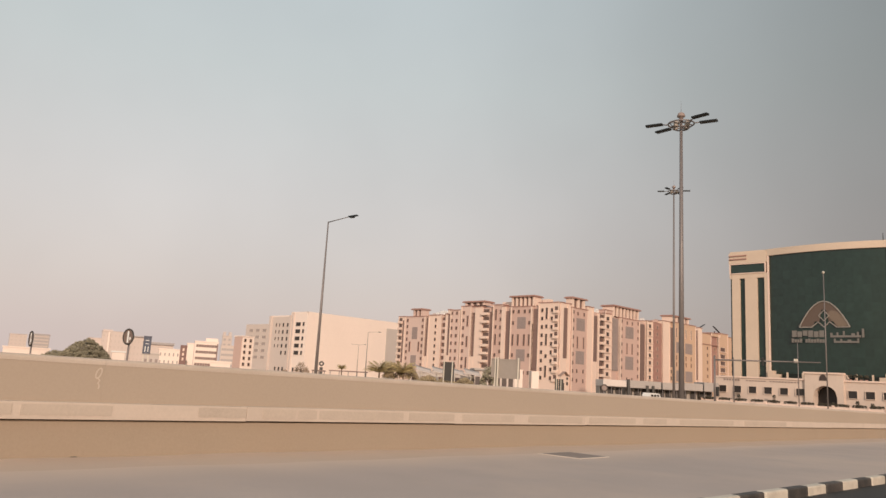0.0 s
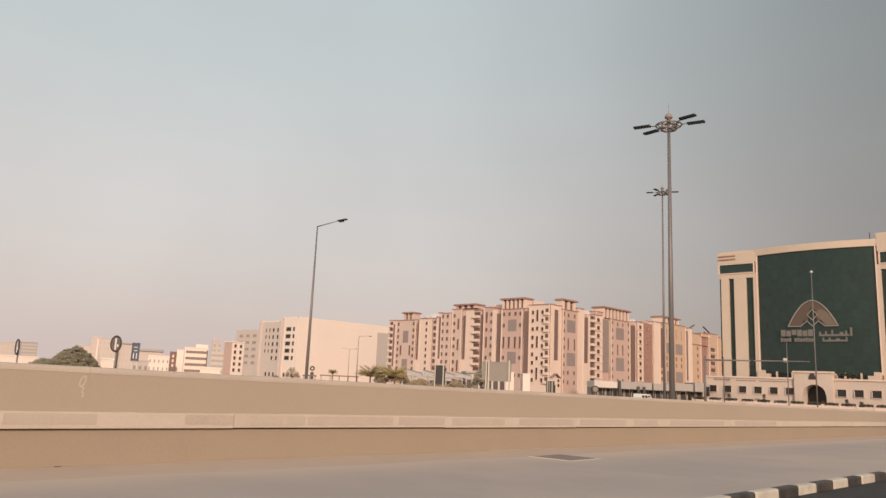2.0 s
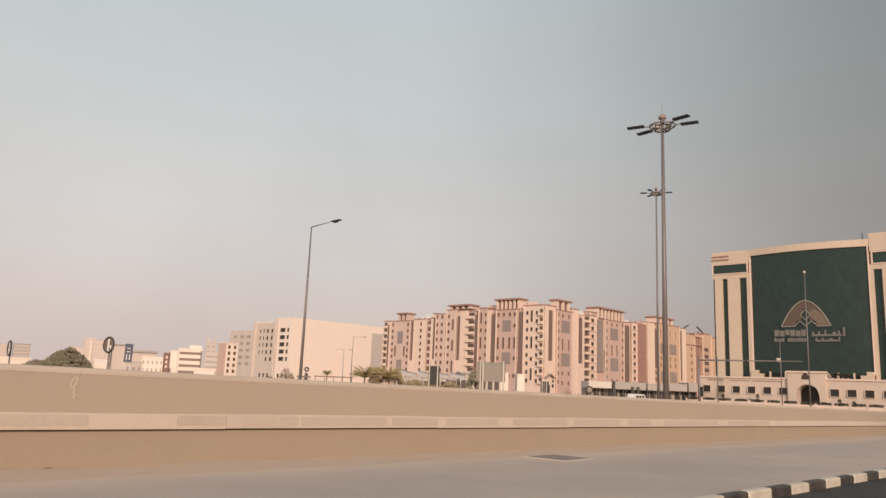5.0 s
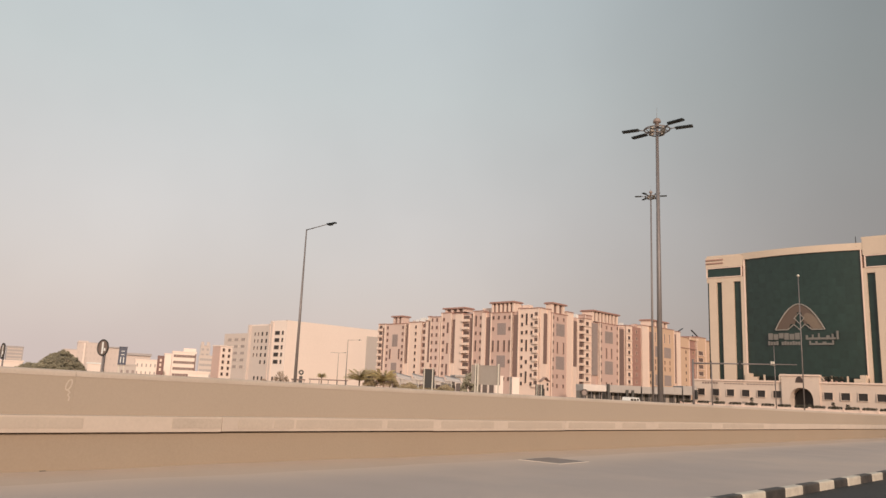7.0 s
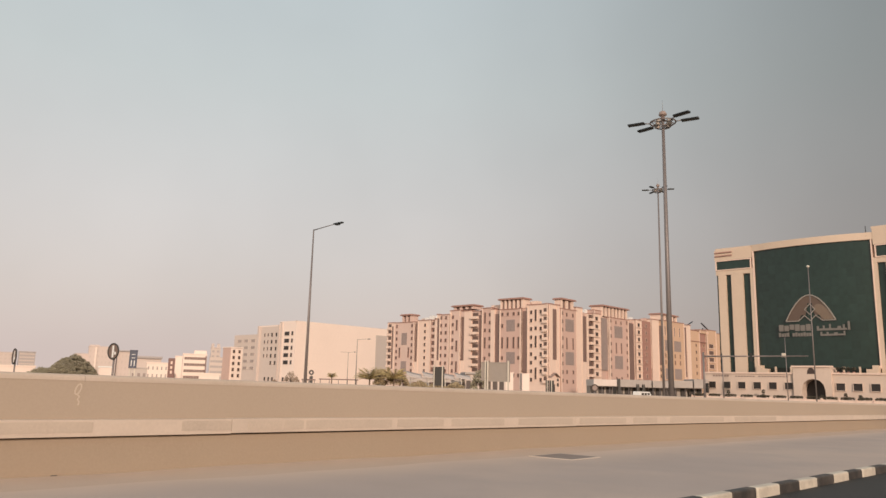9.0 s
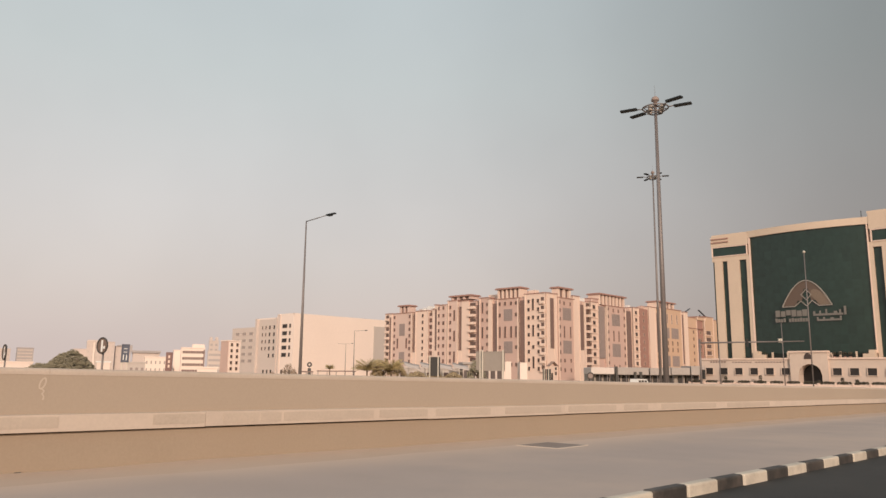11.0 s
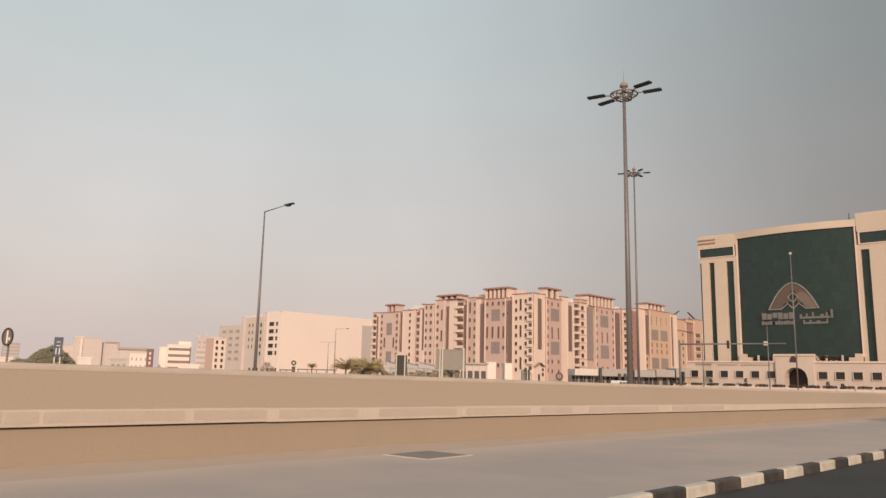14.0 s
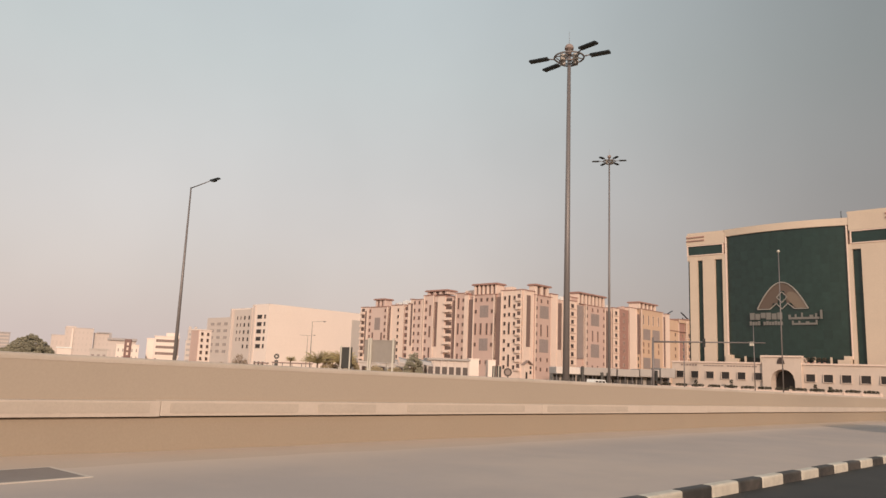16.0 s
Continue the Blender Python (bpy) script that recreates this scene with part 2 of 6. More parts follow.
def tube(bm, p0, p1, r0, r1=None, seg=10, caps=True, mat=0):
    r1 = r0 if r1 is None else r1
    p0, p1 = Vector(p0), Vector(p1)
    z = (p1 - p0).normalized()
    x = z.orthogonal().normalized()
    y = z.cross(x)
    rings = []
    for p, r in ((p0, r0), (p1, r1)):
        rings.append([bm.verts.new(p + r * (math.cos(a) * x + math.sin(a) * y)) for a in (2 * math.pi * k / seg for k in range(seg))])
    fs = []
    for k in range(seg):
        f = bm.faces.new((rings[0][k], rings[0][(k + 1) % seg], rings[1][(k + 1) % seg], rings[1][k]))
        f.smooth = True
        fs.append(f)
    if caps:
        fs.append(bm.faces.new(rings[0][::-1]))
        fs.append(bm.faces.new(rings[1]))
    for f in fs:
        f.material_index = mat


def ring(bm, c, r, w, seg=28, sec=8):
    c = Vector(c)
    vs = []
    for k in range(seg):
        a = 2 * math.pi * k / seg
        d = Vector((math.cos(a), math.sin(a), 0))
        vs.append([bm.verts.new(c + d * (r + w * math.cos(b)) + Vector((0, 0, w * math.sin(b)))) for b in (2 * math.pi * j / sec for j in range(sec))])
    for k in range(seg):
        for j in range(sec):
            f = bm.faces.new((vs[k][j], vs[(k + 1) % seg][j], vs[(k + 1) % seg][(j + 1) % sec], vs[k][(j + 1) % sec]))
            f.smooth = True


def lathe(bm, c, prof, seg=16):
    c = Vector(c)
    rings = [[bm.verts.new(c + Vector((r * math.cos(a), r * math.sin(a), z))) for a in (2 * math.pi * k / seg for k in range(seg))] for r, z in prof]
    for a, b in zip(rings, rings[1:]):
        for k in range(seg):
            f = bm.faces.new((a[k], a[(k + 1) % seg], b[(k + 1) % seg], b[k]))
            f.smooth = True
    bm.faces.new(rings[0][::-1])
    bm.faces.new(rings[-1])


def mesh(name, bm, *mats):
    me = bpy.data.meshes.new(name)
    bm.to_mesh(me)
    bm.free()
    for m in mats:
        me.materials.append(m)
    return me


def part(name, bm, mats, parent=None, label="", m=None):
    """Links a bmesh, or a mesh that is shared, as one object under a thing or a part."""
    data = bm if isinstance(bm, bpy.types.Mesh) else mesh(name, bm, *(mats if isinstance(mats, (list, tuple)) else (mats,)))
    ob = new(name, data)
    if m is not None:
        ob.matrix_basis = m
    ob.parent = parent
    if label:
        ob["label"] = label
    return ob


def thing(name, m, label, category, group="", kind=""):
    ob = new(name)
    ob.empty_display_size = 0.3
    ob.matrix_basis = m
    return tagged(ob, label, category, group, kind)


def bm_new():
    return bmesh.new()


# ---- ground, road, island, wall ----
bm = bm_new()
us = (-3000, -40, 60, 3000)
vs = [[bm.verts.new((*xy(u, n), ground_z(u))) for u in us] for n in (-3000, 3000)]
for k in range(3):
    bm.faces.new((vs[0][k], vs[0][k + 1], vs[1][k + 1], vs[1][k]))
tagged(part("ground", bm, M_GROUND), "dusty tan open ground reaching the horizon", "ground", kind="structure")

KERB_N = 4.72
bm = bm_new()
block(bm, -38, 58, -7.5, KERB_N + 0.9, -0.6, -0.148)
tagged(part("road", bm, M_ASPHALT, m=NEAR), "dark grey worn asphalt road lane", "road", kind="structure")

bm = bm_new()
lo = [bm.verts.new((u, n, -0.14)) for u, n in ((-38, 5.43), (58, 3.76), (58, 10.7), (-38, 10.7))]
hi = [bm.verts.new((v.co.x, v.co.y, 0.0)) for v in lo]
bm.faces.new(lo[::-1])
bm.faces.new(hi)
for k in range(4):
    bm.faces.new((lo[k], lo[(k + 1) % 4], hi[(k + 1) % 4], hi[k]))
tagged(part("pavement", bm, M_PAVING, m=NEAR), "wide grey dusty paved island behind the kerb", "pavement", kind="structure")

wall = thing("wall_parapet", NEAR @ pose(0, 0, 1.305) @ Matrix.Scale(1.0425, 4) @ pose(0, 0, -1.305), "long beige concrete parapet wall with a projecting pale ledge", "wall", kind="structure")
SEG = 4.62


def run(bm, prof, x0, x1):
    """A cross-section of (n, height) drawn out from x0 to x1."""
    a = [bm.verts.new((x0, n, z)) for n, z in prof]
    b = [bm.verts.new((x1, n, z)) for n, z in prof]
    bm.faces.new(a)
    bm.faces.new(b[::-1])
    k = len(prof)
    for i in range(k):
        bm.faces.new((a[i], b[i], b[(i + 1) % k], a[(i + 1) % k]))
    bmesh.ops.recalc_face_normals(bm, faces=bm.faces[:])


bm_up, bm_lo, bm_le = bm_new(), bm_new(), bm_new()
run(bm_up, [(10.07, 0.62), (10.06, 1.29), (10.36, 1.29), (10.36, 0.62)], 0.0006, 2 * SEG - 0.0006)
bm_co = bm_new()
run(bm_co, [(10.055, 1.285), (10.058, 1.325), (10.07, 1.35), (10.10, 1.365), (10.32, 1.365), (10.355, 1.34), (10.365, 1.285)], 0.002, 2 * SEG - 0.002)
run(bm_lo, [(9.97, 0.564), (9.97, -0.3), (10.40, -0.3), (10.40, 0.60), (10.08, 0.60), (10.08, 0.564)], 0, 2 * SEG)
block(bm_le, 0.0008, SEG - 0.0008, 9.88, 10.42, 0.588, 0.80, bevel=0.008)
me_co = mesh("coping", bm_co, M_COPING)
me_up, me_lo, me_le = mesh("panel", bm_up, M_WALL), mesh("base_panel", bm_lo, M_WALL_LOW), mesh("ledge", bm_le, M_LEDGE)
rng = random.Random(4)
for k in range(-8, 13):
    u = k * SEG + 1.50
    part("ledge", me_le, None, wall, "pale worn concrete ledge piece", pose(u, rng.uniform(-0.003, 0.003), rng.uniform(-0.008, 0.008), 0, 0, rng.uniform(-0.03, 0.03)))
    if k % 2 == 0:
        part("panel", me_up, None, wall, "", pose(u + 2.5, 0, 0))
        part("coping", me_co, None, wall, "rounded top edge with a painted highlight", pose(u + 2.5, 0, 0))
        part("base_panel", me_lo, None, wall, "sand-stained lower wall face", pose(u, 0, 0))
# grey worn render left on the ledge front, with ragged ends
g = random.Random(23)
WORN = [(1.3, 2.1), (2.2, 2.9), (3.0, 4.1), (5.33, 6.1), (6.4, 7.0), (7.05, 7.42), (7.47, 9.36), (9.5, 10.72), (10.95, 12.6), (13.1, 15.2), (15.5, 17.7), (18.1, 19.4), (20.2, 23.9), (24.8, 28.6)]
for u0, u1 in WORN:
    bm = bm_new()
    n = max(3, int((u1 - u0) / 0.09))
    lows, tops = [], []
    for k in range(n + 1):
        u = u0 + (u1 - u0) * k / n
        end = 0.1 if min(k, n - k) == 0 else 0.0
        z0, z1 = 0.626, 0.772
        mid, half = (z0 + z1) / 2, (z1 - z0) / 2
        lows.append((u, mid - half * (1 - end) * g.uniform(0.86, 1.04)))
        tops.append((u, mid + half * (1 - end) * g.uniform(0.9, 1.03)))
    face = [bm.verts.new((u, 9.875, z)) for u, z in lows + tops[::-1]]
    back = [bm.verts.new((u, 9.895, z)) for u, z in lows + tops[::-1]]
    bm.faces.new(face)
    m = len(face)
    for k in range(m):
        bm.faces.new((face[k], back[k], back[(k + 1) % m], face[(k + 1) % m]))
    bmesh.ops.recalc_face_normals(bm, faces=bm.faces[:])
    part("worn_patch", bm, M_WORN, wall, "grey worn render patch")
bm = bm_new()
block(bm, 3.69, 3.77, 9.966, 9.99, 0.10, 0.117, bevel=0.004)
part("drain_slot", bm, M_DARKB, wall, "small dark drain slot")
# wind-blown sand against the foot of the wall
bm = bm_new()
rows, g = [], random.Random(17)
for k in range(241):
    u = -36 + 0.4 * (k - 0)
    s = 0.45 + 0.12 * math.sin(u * 0.9 + 1.3) + 0.08 * math.sin(u * 2.3) + 0.1 * g.random()
    wd, ht = 0.75 + 0.4 * s, 0.035 + 0.06 * s
    rows.append([bm.verts.new((u, n, z)) for n, z in ((10.45, -0.05), (10.45, ht), (10.375, ht * 0.9), (10.39 - wd * 0.14, ht * 0.6), (10.39 - wd * 0.3, ht * 0.32), (10.39 - wd * 0.6, ht * 0.09), (10.39 - wd, -0.006))])
for a, b in zip(rows, rows[1:]):
    for q in range(6):
        bm.faces.new((a[q], b[q], b[q + 1], a[q + 1]))
bmesh.ops.recalc_face_normals(bm, faces=bm.faces[:])
for f in bm.faces:
    f.smooth = True
tagged(part("sand_drift", bm, M_DRIFT, m=NEAR), "low drift of blown sand along the wall foot", "sand", kind="stuff")

kerb = thing("kerb", NEAR @ pose(0, 4.60, 0, 0, 0, -1.0), "kerb of alternating black and white painted stones", "kerb", kind="structure")
KL = 0.905
bm = bm_new()
block(bm, 0.006, KL - 0.006, 0.0, 0.17, -0.5, 0.012, bevel=0.03)
me_k = mesh("kerbstone", bm, M_KERB_B)
me_w = me_k.copy()
me_w.materials.clear()
me_w.materials.append(M_KERB_W)
for k in range(-38, 64):
    part("kerbstone", me_w if k % 2 else me_k, None, kerb, "", pose(0.13 + k * KL, rng.uniform(-0.008, 0.008), rng.uniform(-0.006, 0.006)))

cover = thing("manhole_cover", NEAR @ pose(13.8, 9.15, 0, 0, 0, 4), "dark square chamber cover set in a pale concrete surround", "manhole cover")
bm = bm_new()
block(bm, -0.57, 0.57, -0.46, 0.46, -0.05, 0.012, bevel=0.006)
part("lid", bm, M_COVER, cover)
bm = bm_new()
for a in ((-0.63, 0.63, -0.515, -0.465), (-0.63, 0.63, 0.465, 0.515), (-0.63, -0.575, -0.465, 0.465), (0.575, 0.63, -0.465, 0.465)):
    block(bm, *a, -0.05, 0.010)
part("surround", bm, M_PALECON, cover, "pale concrete surround")

# ---- buildings ----
BASE = -0.72


def window_mesh(w, h):
    """A proud window surround with a deeper sill, one ring; outward is -y, centre at the origin."""
    bm = bm_new()
    t, d = 0.10, 0.14
    inner = [(-w / 2, -h / 2), (w / 2, -h / 2), (w / 2, h / 2), (-w / 2, h / 2)]
    outer = [(-w / 2 - t, -h / 2 - t), (w / 2 + t, -h / 2 - t), (w / 2 + t, h / 2 + t), (-w / 2 - t, h / 2 + t)]
    rows = []
    for pts, y in ((outer, 0.05), (outer, -d), (inner, -d), (inner, 0.05)):
        rows.append([bm.verts.new((x, y - (0.1 if z < 0 and y < 0 else 0.0), z)) for x, z in pts])
    for k in range(4):
        a, b = rows[k], rows[(k + 1) % 4]
        for q in range(4):
            bm.faces.new((a[q], b[q], b[(q + 1) % 4], a[(q + 1) % 4]))
    bmesh.ops.recalc_face_normals(bm, faces=bm.faces[:])
    return bm


def pane_mesh(w, h, mat):
    bm = bm_new()
    block(bm, -w / 2, w / 2, -0.03, 0.02, -h / 2, h / 2)
    return mesh("pane", bm, mat)


def window_kind(w, h, mat, glass=None):
    return mesh("window", window_mesh(w, h), mat), pane_mesh(w, h, glass or M_PANE)


W_SQ = window_kind(1.2, 1.45, M_CREAM)
W_SQP = window_kind(1.2, 1.45, M_PINK, M_BROWNPANE)
W_TALLP = window_kind(1.05, 4.6, M_PINK, M_BROWNPANE)
W_TALL = window_kind(1.05, 4.6, M_CREAM)
W_WIDE = window_kind(2.3, 1.6, M_CREAM)
W_OCH = window_kind(1.4, 1.6, M_OCHRE)
W_TWO = window_kind(1.2, 2.0, M_OCHRE, M_BROWNPANE)
W_BIG = window_kind(6.2, 2.1, M_CREAM, M_BROWNPANE)
W_GREY = window_kind(1.7, 2.0, M_GREYW, M_DARKPANE)
W_GREYW = window_kind(4.4, 2.0, M_GREYW, M_DARKPANE)
W_GREYN = window_kind(1.2, 1.8, M_GREYW)
W_HAZE = window_kind(4.2, 1.5, M_GREYW, M_HAZEPANE)
W_STONE = window_kind(1.5, 1.3, M_ANNEXE, M_DARKPANE)


def face_block(bm, face, a0, a1, out, depth, z0, z1, mat=0):
    if face == "F":
        block(bm, a0, a1, -out, depth, z0 - BASE, z1 - BASE, mat=mat)
    else:
        block(bm, -out, depth, a0, a1, z0 - BASE, z1 - BASE, mat=mat)


def put_window(root, data, face, a, out, z):
    m = pose(a, -out, z - BASE) if face == "F" else pose(-out, a, z - BASE, 0, 0, -90)
    w = part("window", data[0], None, root, "", m)
    part("pane", data[1], None, w)
    return w


def bay(root, face, a0, a1, out, z1, mat, depth=6.0, z0=BASE, name="wall", cap=True):
    bm = bm_new()
    face_block(bm, face, a0, a1, out, depth, z0, z1)
    ob = part(name, bm, mat, root)
    if cap and a1 - a0 > 4.5:
        for a in (a0, a1 - 0.55):
            bm = bm_new()
            face_block(bm, face, a, a + 0.55, out + 0.22, 0, z0, z1)
            part("pilaster", bm, M_CREAM, ob, "pale corner pilaster")
    if cap:
        bm = bm_new()
        face_block(bm, face, a0 - 0.2, a1 + 0.2, out + 0.25, depth, z1, z1 + 0.35)
        part("cornice", bm, M_BROWN, root, "brown cornice")
    return ob


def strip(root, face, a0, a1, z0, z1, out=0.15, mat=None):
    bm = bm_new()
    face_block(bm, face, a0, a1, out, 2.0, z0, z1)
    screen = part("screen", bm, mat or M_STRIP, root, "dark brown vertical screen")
    n = int((z1 - z0) / 1.7)
    bm = bm_new()
    face_block(bm, face, a0, a1, out + 0.08, -out, -0.07 + BASE, 0.07 + BASE)
    me = mesh("slat", bm, mat or M_STRIP)
    for k in range(1, n):
        part("slat", me, None, screen, "", pose(0, 0, z0 + (z1 - z0) * k / n - BASE))


def turret(root, face, a0, a1, z0, z1, mat, depth=9.0, out=0.6, cols=5):
    """A roof pavilion: piers with dark openings under a flat overhanging brown roof."""
    bm = bm_new()
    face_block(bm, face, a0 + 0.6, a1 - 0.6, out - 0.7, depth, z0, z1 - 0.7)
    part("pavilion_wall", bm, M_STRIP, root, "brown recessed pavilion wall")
    w = (a1 - a0) / (2 * cols - 1)
    for k in range(cols):
        bm = bm_new()
        face_block(bm, face, a0 + 2 * k * w, a0 + 2 * k * w + 0.72 * w, out, depth, z0, z1 - 0.7)
        part("pier", bm, mat, root)
    bm = bm_new()
    face_block(bm, face, a0 - 0.6, a1 + 0.6, out + 0.7, depth + 0.7, z1 - 0.7, z1 - 0.25)
    face_block(bm, face, a0 - 0.3, a1 + 0.3, out + 0.4, depth + 0.4, z1 - 0.25, z1)
    part("pavilion_roof", bm, M_BROWN, root, "flat overhanging brown roof")


def balcony(root, face, a0, a1, out, z, mat, back=0.0):
    """A floor slab with a solid parapet before a dark opening; z is the middle of the storey."""
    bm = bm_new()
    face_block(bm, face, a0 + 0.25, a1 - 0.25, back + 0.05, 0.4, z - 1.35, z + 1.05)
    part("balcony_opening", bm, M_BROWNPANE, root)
    # the parapet is one bent strip round a slab
    bm = bm_new()
    face_block(bm, face, a0, a1, out, 0.3, z - 1.6, z - 1.35)
    b = part("balcony", bm, mat, root, "balcony with solid parapet")
    bm = bm_new()
    pts = [(a0, back), (a0, out), (a1, out), (a1, back)]
    inn = [(a0 + 0.14, back), (a0 + 0.14, out - 0.14), (a1 - 0.14, out - 0.14), (a1 - 0.14, back)]
    rows = []
    for ring_pts, zz in ((pts, z - 1.35), (pts, z - 0.5), (inn, z - 0.5), (inn, z - 1.35)):
        rows.append([bm.verts.new((a, -o, zz - BASE) if face == "F" else (-o, a, zz - BASE)) for a, o in ring_pts])
    for k in range(4):
        p, q = rows[k], rows[(k + 1) % 4]
        for i in range(3):
            bm.faces.new((p[i], p[i + 1], q[i + 1], q[i]))
    bm.faces.new([row[0] for row in rows])
    bm.faces.new([row[3] for row in rows])
    bmesh.ops.recalc_face_normals(bm, faces=bm.faces[:])
    part("parapet", bm, mat, b)


def ledge_slab(root, face, a0, a1, out, z, mat):
    bm = bm_new()
    face_block(bm, face, a0, a1, out, 0.2, z - 0.14, z + 0.14)
    part("window_slab", bm, mat, root)


def roof_clutter(root, boxes):
    """Lift rooms, tanks and air-conditioning boxes on a flat roof."""
    for x0, y0, w, d, z, h, m in boxes:
        bm = bm_new()
        block(bm, x0, x0 + w, y0, y0 + d, z - BASE, z + h - BASE)
        part("roof_box", bm, m, root)


def roofscape(root, face, length, z, seed, n):
    """Small tanks, cooling boxes and stair heads in a loose row behind a roof edge."""
    g = random.Random(seed)
    for _ in range(n):
        a, back = g.uniform(1, length - 3), g.uniform(1.2, 5)
        w, d, h = g.uniform(0.8, 2.6), g.uniform(0.8, 2.2), g.uniform(0.7, 1.9)
        bm = bm_new()
        face_block(bm, face, a, a + w, -back, back + d, z, z + h)
        if g.random() < 0.4:
            face_block(bm, face, a + 0.1, a + w - 0.1, -back - 0.1, back + d - 0.1, z + h, z + h + 0.25)
        part("roof_box", bm, g.choice((M_CREAM, M_BROWN, M_PINK, M_GREYW)), root)


def grille(root, face, c, w, z0, z1, out):
    """A grey lattice panel in a thin frame."""
    bm = bm_new()
    face_block(bm, face, c - w / 2, c + w / 2, out + 0.08, 0, z0, z1)
    for k in range(1, 6):
        a = c - w / 2 + w * k / 6
        face_block(bm, face, a - 0.06, a + 0.06, out + 0.16, 0, z0, z1)
    for k in range(1, 5):
        z = z0 + (z1 - z0) * k / 5
        face_block(bm, face, c - w / 2, c + w / 2, out + 0.14, 0, z - 0.06, z + 0.06)
    part("lattice_panel", bm, M_PANEL, root, "grey lattice panel")


KX, KY = 69.32, 285.0
APT = pose(KX, KY, BASE, 0, 0, TURN)
apts = "rose-beige apartment blocks"
ROWS9 = [4.0 + 3.35 * k for k in range(9)]
ROWS8 = [7.2 + 3.35 * k for k in range(8)]

# corner block
r = thing("apartment_building", APT, "rose-beige corner apartment block with lattice panels and roof pavilions", "building", apts)
bm = bm_new()
block(bm, 0.3, 27, 0.3, 35, 0, 32.6 - BASE)
part("body", bm, M_PINK, r)
bay(r, "L", 0.0, 10.2, 0.5, 33.7, M_CREAM)
bay(r, "L", 13, 24.1, 1.0, 32.4, M_PINK)
bay(r, "L", 27.2, 28.7, 0.8, 32.9, M_CREAM)
bay(r, "L", 28.7, 34.2, 0.5, 33.6, M_PINK)
strip(r, "L", 10.2, 13, 4, 31.5)
strip(r, "L", 24.1, 27.2, 4, 31.0)
turret(r, "L", 12.5, 24.5, 32.75, 37.2, M_CREAM, cols=6, depth=4.5)
for z in ROWS9:
    put_window(r, W_SQ, "L", 8.2, 0.5, z)
    put_window(r, W_SQ, "L", 3.5, 0.5, z)
    put_window(r, W_SQP, "L", 29.8, 0.5, z)
    balcony(r, "L", 0.3, 2.4, 1.5, z + 0.3, M_CREAM, 0.5)
for z in (6.5, 19.0, 29.5):
    put_window(r, W_TALL, "L", 6.0, 0.5, z)
    put_window(r, W_TALLP, "L", 32.4, 0.5, z)
for z in (12.5, 24.3):
    put_window(r, W_SQ, "L", 6.0, 0.5, z)
    put_window(r, W_SQP, "L", 32.4, 0.5, z)
for z in (5.6, 18.8, 30.5):
    for a in (14.2, 16.7, 19.8, 22.6):
        put_window(r, W_TALLP if z == 18.8 else W_SQP, "L", a, 1.0, z)
for z in (12.6, 25.8):
    put_window(r, W_SQP, "L", 14.2, 1.0, z)
    put_window(r, W_SQP, "L", 22.6, 1.0, z)
grille(r, "L", 18.3, 4.4, 23.4, 28.2, 1.0)
grille(r, "L", 18.3, 4.4, 10.2, 15.0, 1.0)
bay(r, "F", 0.0, 1.9, 0.5, 33.7, M_CREAM)
strip(r, "F", 1.9, 5.0, 12, 32)
bay(r, "F", 1.9, 5.0, 0.3, 11.9, M_CREAM, cap=False)
bay(r, "F", 5.0, 6.9, 0.5, 33.7, M_CREAM)
bay(r, "F", 6.9, 18.3, 1.0, 32.4, M_PINK)
bay(r, "F", 18.3, 23.2, 0.6, 34.0, M_CREAM)
strip(r, "F", 23.2, 26.9, 12, 31)
bay(r, "F", 23.2, 26.9, 0.3, 11.9, M_CREAM, cap=False)
turret(r, "F", 7.4, 17.3, 32.75, 37.0, M_CREAM, cols=3, depth=2.4)
for z in ROWS9:
    put_window(r, W_SQP, "F", 7.9, 1.0, z)
for z in (3.6, 7.4, 18.8, 30.4):
    for a in (10.9, 15.4):
        put_window(r, W_TALLP if z == 18.8 else W_SQP, "F", a, 1.0, z)
roof_clutter(r, ((2.0, 7, 3, 3, 34.0, 1.6, M_CREAM), (6, 15, 4, 4, 33.0, 3.4, M_PINK), (3, 27, 5, 5, 33.0, 2.2, M_CREAM), (18, 5, 2.5, 2, 33, 1.4, M_SIGNW), (21, 3, 1.4, 1.4, 34.3, 1.0, M_SIGNW)))
roofscape(r, "L", 33, 32.6, 71, 9)
roofscape(r, "F", 26, 32.6, 72, 8)
grille(r, "F", 13.1, 6.0, 23.6, 28.6, 1.0)
grille(r, "F", 13.1, 6.0, 10.2, 15.4, 1.0)
# gabled entrance porch on the corner
bm = bm_new()
face_block(bm, "F", -0.5, 4.7, 1.6, 0.2, BASE, 5.1)
porch = part("porch", bm, M_CREAM, r, "cream gabled entrance porch")
bm = bm_new()
a = [bm.verts.new((x, -2.0, z - BASE)) for x, z in ((-0.9, 5.0), (2.1, 6.7), (5.1, 5.0), (5.1, 5.16), (2.1, 6.88), (-0.9, 5.16))]
b = [bm.verts.new((v.co.x, -0.4, v.co.z)) for v in a]
bm.faces.new(a)
bm.faces.new(b[::-1])
for k in range(6):
    bm.faces.new((a[k], b[k], b[(k + 1) % 6], a[(k + 1) % 6]))
bmesh.ops.recalc_face_normals(bm, faces=bm.faces[:])
part("gable", bm, M_CAP, porch, "brown pitched porch roof")
